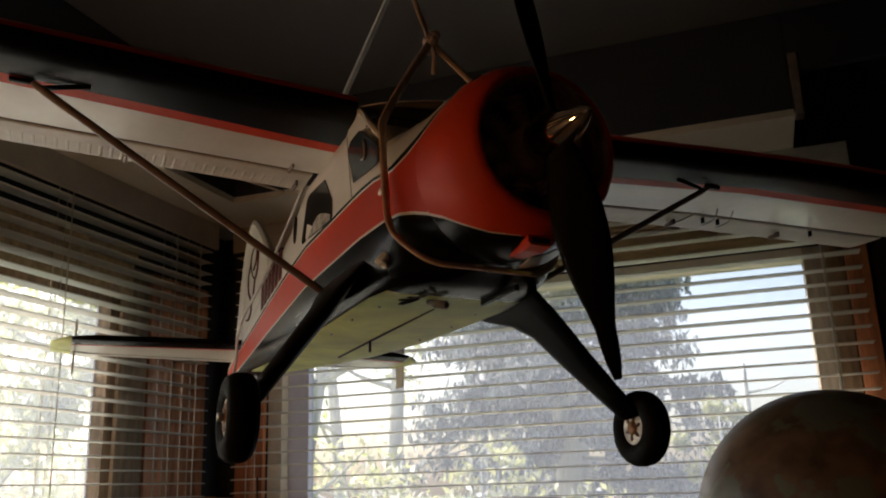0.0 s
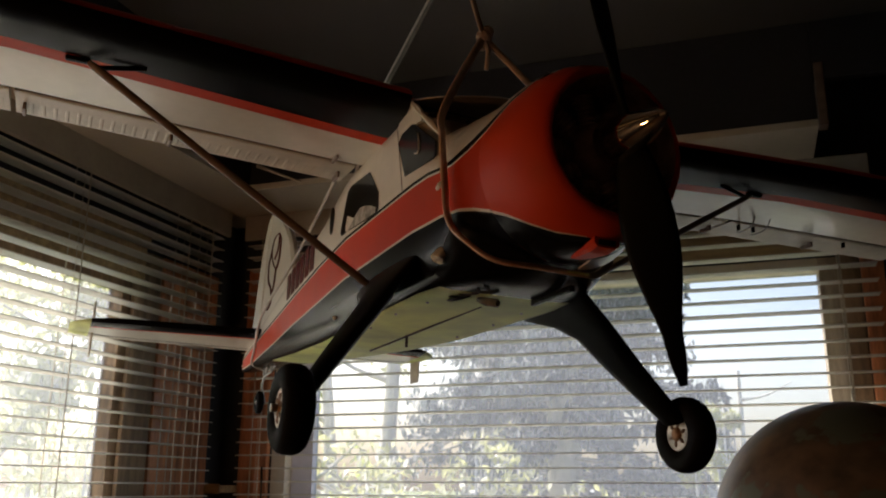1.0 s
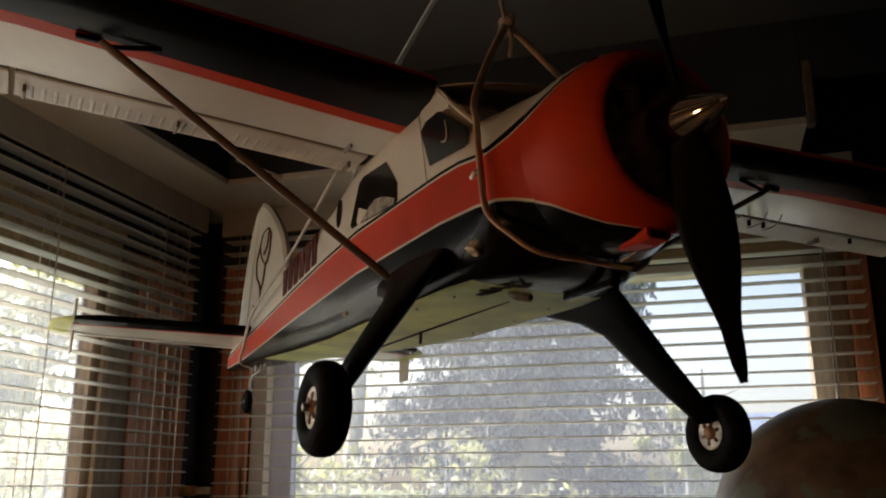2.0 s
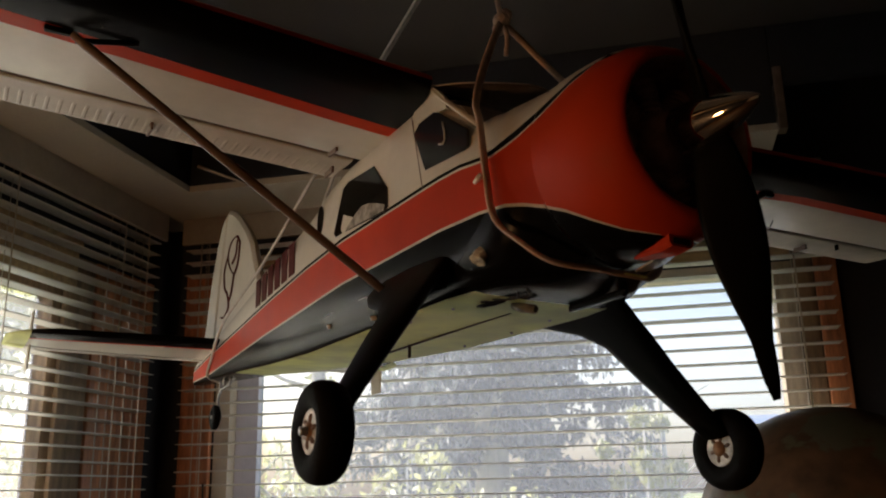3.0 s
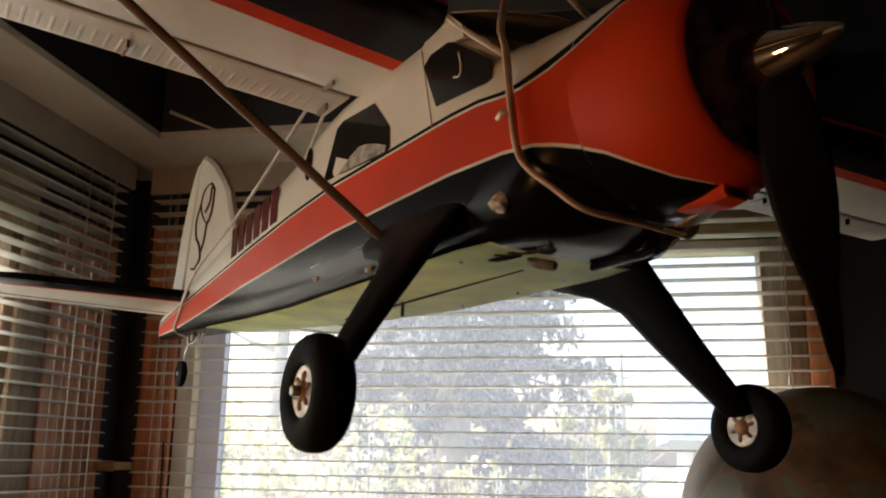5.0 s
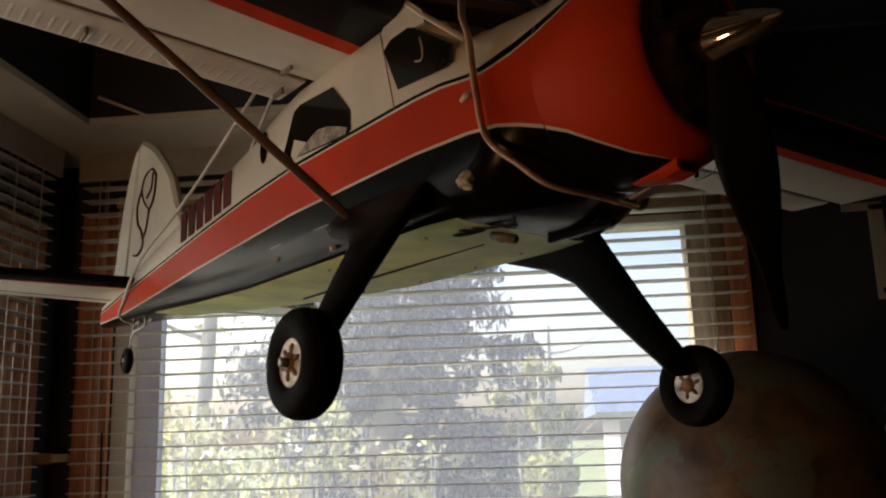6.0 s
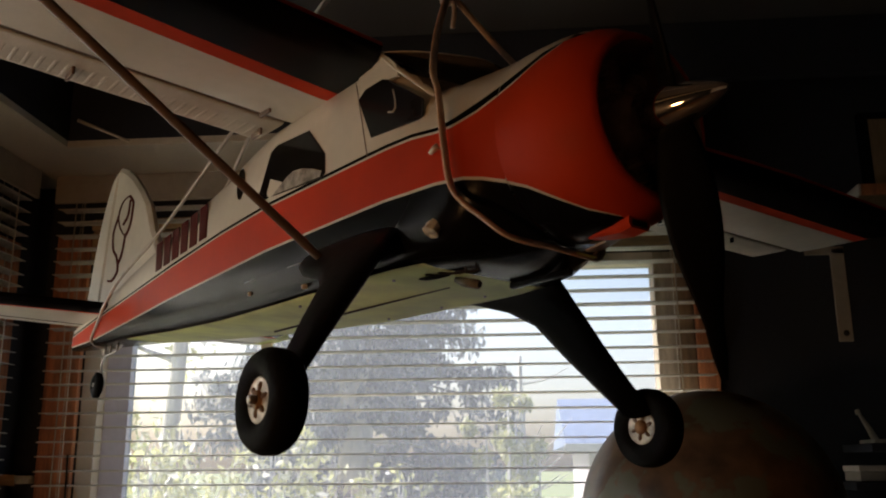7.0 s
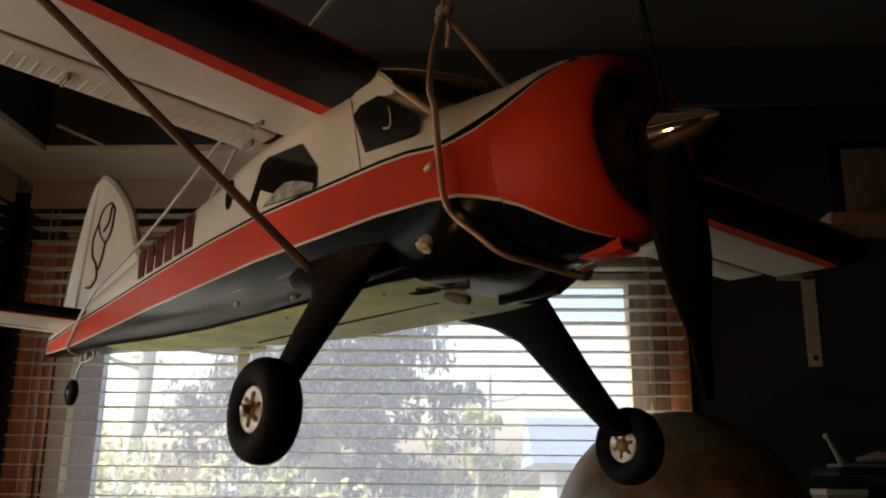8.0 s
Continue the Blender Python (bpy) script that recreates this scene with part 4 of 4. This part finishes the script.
pts = [(0.268 * math.cos(a * math.pi / 24), 0, GLOBE.z + 0.268 * math.sin(a * math.pi / 24)) for a in range(-12, 1)]
link("meridian", *tube(pts, 0.007, 8, 0.5), M_BRASS, globe, "brass half meridian below the ball")
link("stem", *tube([(0, 0, 0.05), (0, 0, 0.4), (0, 0, 0.7), (0, 0, GLOBE.z - 0.262)], [0.05, 0.022, 0.03, 0.018], 20), M_DARKWOOD, globe, "turned dark wooden stem")
link("base", *tube([(0, 0, 0.002), (0, 0, 0.03), (0, 0, 0.06)], [0.19, 0.18, 0.06], 28), M_DARKWOOD, globe, "round dark wooden foot")

# ---- things on the dark wall ----
br = thing("shelf_bracket", Matrix(), "pale flat metal bracket with a screw hole on the dark wall", "bracket")
bm = box_bm((1.124, 2.712, 1.86), (1.166, 2.719, 2.145), 0.002)
box_bm((1.05, 2.712, 2.125), (1.166, 2.719, 2.15), 0.002, bm)
part("flat_bar", bm, M_VALANCE, br)
# dark disc on the solid bar, the hole's shade put into its colour
link("screw_hole", *tube([(1.146, 2.7115, 1.885), (1.146, 2.7105, 1.885)], 0.009, 12), M_GAP, br)

sh = thing("wall_shelf", Matrix(), "narrow brown wooden shelf on the dark wall", "shelf")
part("board", box_bm((1.170, 2.546, 2.262), (1.80, 2.717, 2.288), 0.003), M_DARKWOOD, sh)
part("front_lip", box_bm((1.170, 2.536, 2.258), (1.80, 2.545, 2.292), 0.002), M_WOOD, sh)
part("end_cap", box_bm((1.162, 2.536, 2.258), (1.169, 2.717, 2.292), 0.002), M_VINYL, sh, "pale painted end of the shelf")
pic = thing("picture_frame", Matrix(), "small dark framed picture standing on the wall shelf", "picture frame")
part("frame", box_bm((1.235, 2.66, 2.2885), (1.50, 2.69, 2.56), 0.004), M_BLACK, pic)
part("print", box_bm((1.262, 2.656, 2.315), (1.475, 2.659, 2.535)), M_DARKWOOD, pic, "reddish brown print")

# ---- lower shelves with small pale things ----
for z, x0, text in ((1.540, 1.10, "dark wooden shelf below on the dark wall"), (1.440, 1.05, "lowest dark wooden shelf on the dark wall")):
    low_shelf = thing("low_shelf", Matrix(), text, "shelf", "low wall shelves")
    part("board", box_bm((x0, 2.50, z), (1.80, 2.719, z + 0.022), 0.003), M_NAVY, low_shelf)
    for x in (1.25, 1.68):
        part("bracket", box_bm((x, 2.56, z - 0.025), (x + 0.02, 2.718, z - 0.0005), 0.002), M_NAVY, low_shelf)
cup = thing("small_model", Matrix(), "small pale model with a leaning mast on the dark shelf", "ornament")
part("plate", box_bm((1.128, 2.55, 1.5625), (1.330, 2.66, 1.573), 0.002), M_VALANCE, cup)
link("body", *tube([(1.19, 2.60, 1.584), (1.25, 2.60, 1.594), (1.33, 2.60, 1.590)], [0.006, 0.015, 0.010], 10), M_VALANCE, cup)
link("mast", *tube([(1.150, 2.60, 1.572), (1.136, 2.60, 1.602), (1.113, 2.60, 1.645)], [0.010, 0.008, 0.004], 8), M_VALANCE, cup)
link("mast_head", *tube([(1.112, 2.60, 1.642), (1.109, 2.60, 1.655)], [0.007, 0.006], 10), M_VINYL, cup)
books = thing("paper_stack", Matrix(), "small uneven stack of pale papers on the dark shelf", "papers")
for k, (dx, dz) in enumerate(((0.0, 0.0), (0.006, 0.013), (-0.004, 0.026), (0.010, 0.058))):
    part("sheet_pack", box_bm((1.345 + dx, 2.54, 1.5625 + dz), (1.50 + dx, 2.68, 1.5725 + dz + (0.02 if k == 2 else 0.0)), 0.002), M_VALANCE if k % 2 else M_VINYL, books)
flat = thing("flat_box", Matrix(), "pale flat cardboard box on the lowest shelf", "box")
part("tray", box_bm((1.078, 2.54, 1.4625), (1.185, 2.66, 1.488), 0.002), M_VALANCE, flat)
part("lid", box_bm((1.075, 2.537, 1.4885), (1.188, 2.663, 1.504), 0.002), M_VINYL, flat)

# white rod on the soffit's upstand
rod = thing("white_rod", Matrix(), "thin white rod leaning against the navy upstand", "rod")
link("shaft", *tube([(-1.09, 2.336, 2.50), (-0.93, 2.336, 2.428)], [0.006, 0.003], 8), M_VINYL, rod)

# ---- small ledge in the corner between the blinds ----
ledge = thing("corner_ledge", Matrix(), "small tan wooden ledge in the corner between the blinds", "ledge")
part("board", box_bm((WALL_X + 0.002, 2.604, 1.466), (-1.322, 2.716, 1.490), 0.002), M_WOODX, ledge)
part("front_edge", box_bm((WALL_X + 0.002, 2.598, 1.462), (-1.322, 2.6035, 1.494), 0.001), M_WOODX, ledge)

# ---- blind cord beside the window ----
cord = thing("pull_cord", Matrix(), "dark pull cord hanging beside the window frame", "cord")
link("strand", *tube([(-1.165, 2.60, 1.55), (-1.15, 2.60, 1.0)], 0.003, 6), M_GAP, cord)

# ---- unseen floor lamp added behind the viewer as the source of the warm light ----
M_BULB = bpy.data.materials.new("lit_glass_ball")
M_BULB.use_nodes = True
M_BULB.node_tree.nodes["Principled BSDF"].inputs["Emission Color"].default_value = (1.0, 0.50, 0.195, 1)
M_BULB.node_tree.nodes["Principled BSDF"].inputs["Emission Strength"].default_value = 19.8
lamp = thing("added_lamp", pose(-0.95, -0.30, 0), "added brass floor lamp, unseen, with a lit frosted glass ball", "lamp")
link("pole", *tube([(0, 0, 0.02), (0, 0, 1.19)], 0.012, 12), M_BRASS, lamp)
link("foot", *tube([(0, 0, 0.001), (0, 0, 0.02), (0, 0, 0.03)], [0.15, 0.15, 0.03], 28), M_BRASS, lamp)
bm = bmesh.new()
bmesh.ops.create_uvsphere(bm, u_segments=24, v_segments=16, radius=0.09, matrix=Matrix.Translation((0, 0, 1.28)))
part("glass_ball", bm, M_BULB, lamp)

# ---- outside ----
gm = bmesh.new()
bmesh.ops.create_grid(gm, x_segments=40, y_segments=40, size=300, matrix=Matrix.Translation((0, 0, -0.6)))
structure("ground", gm, M_GRASS, "green lawn round the house")


def leaves(name, spots, material, parent, size, seed, label="", hang=0.0, big=0.0):
    """One crown of many small folded leaves, at (centre, radius, count) spots; hang turns them towards the ground, big
    is the share of large sprays, enlarged so that painted glints read as sunlit streaks.
    """
    rnd = random.Random(seed)
    verts, faces = [], []
    for c, r, count in spots:
        tilt = rnd.uniform(-0.7, 0.7)
        for _ in range(count):
            d = Vector((rnd.gauss(0, 1), rnd.gauss(0, 1), rnd.gauss(0, 0.8)))
            p = Vector(c) + d.normalized() * r * rnd.random() ** 0.45
            if rnd.random() < hang:
                e = (Matrix.Rotation(rnd.uniform(0, 6.3), 3, "Z") @ Matrix.Rotation(math.pi / 2 + tilt + rnd.gauss(0, 0.25), 3, "Y") @ Matrix.Rotation(rnd.uniform(0, 6.3), 3, "X"))
            else:
                e = Euler((rnd.uniform(0, 6.3), rnd.uniform(0, 6.3), rnd.uniform(0, 6.3))).to_matrix()
            s = size * rnd.uniform(0.6, 1.5) * (2.4 if rnd.random() < big else 1.0)
            i = len(verts)
            verts += [p + e @ Vector(v) * s for v in ((-0.5, 0, 0), (0, -0.22, 0.06), (0.6, 0, 0), (0, 0.22, 0.06))]
            faces += [(i, i + 1, i + 2), (i, i + 2, i + 3)]
    ob = link(name, verts, faces, material, parent, label, False)
    return tagged(ob, kind="stuff")


def broad_tree(at, height, spread, material, seed, label, dense=1.0, lean=(0, 0), low=0.35, leaf=0.13):
    rnd = random.Random(seed)
    t = thing("tree", pose(*at), label, "tree", "garden trees")
    tops, spots = [], []
    trunk = curve_points([(0, 0, -0.1), (lean[0] * 0.3, lean[1] * 0.3, height * 0.25), (lean[0] * 0.7, lean[1] * 0.7, height * 0.5), (lean[0], lean[1], height * 0.78)], 6)
    nt = len(trunk)
    verts, faces = tube(trunk, [height * 0.014 * (1 - 0.75 * i / nt) + 0.01 for i in range(nt)], 10)
    for b in range(13):
        f = rnd.uniform(low, 0.98)
        o = trunk[int(f * (nt - 1))]
        a = rnd.uniform(0, 6.28)
        ln = spread * rnd.uniform(0.5, 1.0) * (1.15 - 0.5 * f)
        e = o + Vector((math.cos(a) * ln, math.sin(a) * ln, ln * rnd.uniform(0.25, 0.8)))
        mid = o.lerp(e, 0.5) + Vector((0, 0, -0.08 * ln))
        v2, f2 = tube(curve_points([o, mid, e], 4), [height * 0.005 * (1 - 0.1 * q) for q in range(9)], 6)
        base = len(verts)
        verts += v2
        faces += [tuple(base + q for q in ff) for ff in f2]
        for q in range(3):
            c = o.lerp(e, 0.55 + 0.22 * q) + Vector((rnd.uniform(-0.3, 0.3), rnd.uniform(-0.3, 0.3), rnd.uniform(-0.1, 0.3))) * spread * 0.35
            spots.append((c, spread * rnd.uniform(0.16, 0.30), int(170 * dense)))
    link("trunk", verts, faces, M_BARK, t, "pale grey bark")
    if dense:
        leaves("crown", spots, material, t, leaf, seed + 1)
    return t


def column_shrub(at, height, width, material, seed, label, leaf=0.06, fill=110):
    """A slim upright shrub: several stems, leaves all the way up."""
    rnd = random.Random(seed)
    t = thing("shrub", pose(*at), label, "shrub", "garden shrubs")
    spots = []
    for b in range(7):
        a = rnd.uniform(0, 6.28)
        d = Vector((math.cos(a), math.sin(a), 0)) * width * 0.32 * rnd.random()
        top = d * 1.2 + Vector((0, 0, height * rnd.uniform(0.75, 0.97)))
        link("stem", *tube([d * 0.2 + Vector((0, 0, -0.1)), d + Vector((0, 0, height * 0.4)), top], [0.03, 0.02, 0.006], 6), M_BARK, t)
        for q in range(8):
            f = 0.12 + 0.86 * q / 7
            spots.append((Vector((0, 0, -0.1)).lerp(top, f) + Vector((rnd.uniform(-1, 1), rnd.uniform(-1, 1), rnd.uniform(-0.3, 0.3))) * width * 0.2, width * rnd.uniform(0.14, 0.28) * (1.1 - 0.5 * f), fill))
    leaves("crown", spots, material, t, leaf, seed + 1)
    return t


def conifer(at, height, spread, seed, label, up_to=0.97, count=70, leaf=0.10, fill=75):
    rnd = random.Random(seed)
    t = thing("tree", pose(*at), label, "tree", "garden trees")
    verts, faces = tube([(0, 0, -0.1), (0, 0, height * 0.5), (0, 0, height)], [height * 0.02, height * 0.012, 0.01], 10)
    spots = []
    for b in range(count):
        f = rnd.uniform(0.06, up_to)
        a = rnd.uniform(0, 6.28)
        ln = spread * (1 - f) ** 0.8 * rnd.uniform(0.7, 1.1) + 0.15
        o = Vector((0, 0, height * f))
        e = o + Vector((math.cos(a) * ln, math.sin(a) * ln, -0.18 * ln))
        v2, f2 = tube([o, o.lerp(e, 0.5) + Vector((0, 0, 0.05 * ln)), e], [0.03, 0.018, 0.006], 5)
        base = len(verts)
        verts += v2
        faces += [tuple(base + q for q in ff) for ff in f2]
        for q in (0.35, 0.6, 0.82, 1.0):
            spots.append((o.lerp(e, q) + Vector((0, 0, -0.05)), 0.12 + 0.07 * ln * q, fill))
    link("trunk", verts, faces, M_BARK, t)
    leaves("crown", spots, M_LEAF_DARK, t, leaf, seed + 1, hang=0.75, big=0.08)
    return t


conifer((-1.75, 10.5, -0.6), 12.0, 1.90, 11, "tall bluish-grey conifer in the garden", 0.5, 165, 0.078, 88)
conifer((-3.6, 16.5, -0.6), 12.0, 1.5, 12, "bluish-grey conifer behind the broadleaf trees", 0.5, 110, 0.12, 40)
broad_tree((-4.1, 10.5, -0.6), 9.0, 1.7, M_LEAF_YELLOW, 21, "pale-barked broadleaf tree with thin yellow-green leaves", 0.14, leaf=0.11, lean=(0.3, 0), low=0.18)
broad_tree((-5.6, 12.5, -0.6), 9.0, 2.2, M_LEAF, 22, "pale-barked broadleaf tree with few green leaves", 0.12, leaf=0.13, lean=(-0.5, 0), low=0.15)
broad_tree((-3.3, 12.0, -0.6), 9.0, 1.6, M_LEAF_YELLOW, 25, "slim pale-barked tree with few yellow leaves", 0.10, leaf=0.11, lean=(0.5, 0), low=0.15)
broad_tree((-4.9, 9.2, -0.6), 8.0, 1.4, M_LEAF_YELLOW, 26, "slim pale-barked tree with few yellow leaves", 0.10, leaf=0.10, lean=(0.9, 0), low=0.15)
column_shrub((0.10, 8.0, -0.6), 2.95, 0.80, M_LEAF_YELLOW, 31, "slim upright shrub with bright yellow leaves", 0.065, 170)
column_shrub((-2.9, 8.2, -0.6), 2.3, 1.5, M_LEAF_YELLOW, 34, "low shrub with bright yellow-green leaves", 0.09, 32)
column_shrub((-3.7, 8.6, -0.6), 2.1, 1.5, M_LEAF_YELLOW, 37, "low shrub with bright yellow-green leaves", 0.09, 30)
column_shrub((-2.0, 7.6, -0.6), 2.7, 1.5, M_LEAF_YELLOW, 32, "open yellow-green shrub below the window", 0.08, 26)
column_shrub((-1.1, 8.0, -0.6), 2.4, 1.3, M_LEAF_YELLOW, 35, "open shrub with bright yellow-green leaves", 0.08, 24)
column_shrub((-4.4, 7.4, -0.6), 1.7, 1.6, M_LEAF, 38, "low green shrub below the window", 0.09, 45)
broad_tree((0.2, 15.0, -0.6), 5.0, 1.3, M_LEAF, 23, "bare tree with thin pale branches", 0)
broad_tree((-6.9, 5.3, -0.6), 7.5, 1.5, M_LEAF_YELLOW, 24, "leaning pale-barked tree by the side window", 0.8, lean=(2.2, 2.4), leaf=0.12)
broad_tree((-10.0, 7.2, -0.6), 8.0, 2.8, M_LEAF_YELLOW, 27, "wide yellow-leaved tree at the end of the garden", 0.7, leaf=0.17, low=0.12)
column_shrub((-6.0, 7.4, -0.6), 3.0, 2.2, M_LEAF_YELLOW, 33, "yellow-green shrub by the side window", 0.09, 60)
column_shrub((-5.4, 4.6, -0.6), 2.2, 1.7, M_LEAF_YELLOW, 36, "yellow-green shrub by the side window", 0.09, 45)

house = thing("house", pose(3.6, 15.0, -0.6), "lavender-grey neighbouring house with a blue pitched roof", "house")
part("wall", box_bm((-2.3, 0, 0), (4, 5, 2.40), 0.01), M_HOUSE, house)
bm = bmesh.new()
vs = [bm.verts.new(v) for v in ((-2.7, -0.35, 2.42), (4.3, -0.35, 2.42), (4.3, 5.35, 2.42), (-2.7, 5.35, 2.42), (-2.7, 2.5, 3.35), (4.3, 2.5, 3.35))]
for f in ((0, 1, 5, 4), (2, 3, 4, 5), (0, 4, 3), (1, 2, 5), (3, 2, 1, 0)):
    bm.faces.new([vs[i] for i in f])
part("roof", bm, M_ROOF, house, "blue shingle roof")
part("fascia", box_bm((-2.72, -0.40, 2.30), (4.32, -0.36, 2.44), 0.005), M_VINYL, house, "white fascia board")
part("corner_board", box_bm((-2.32, -0.03, 0), (-2.2, -0.002, 2.29), 0.005), M_VINYL, house, "white corner board")
for x in (-1.4, 0.2, 1.8):
    w = part("window", box_bm((x, -0.03, 1.0), (x + 0.8, 0.02, 1.9), 0.01), M_SASH, house)
    part("pane", box_bm((x + 0.06, -0.035, 1.06), (x + 0.74, -0.031, 1.84)), M_PANE, w)
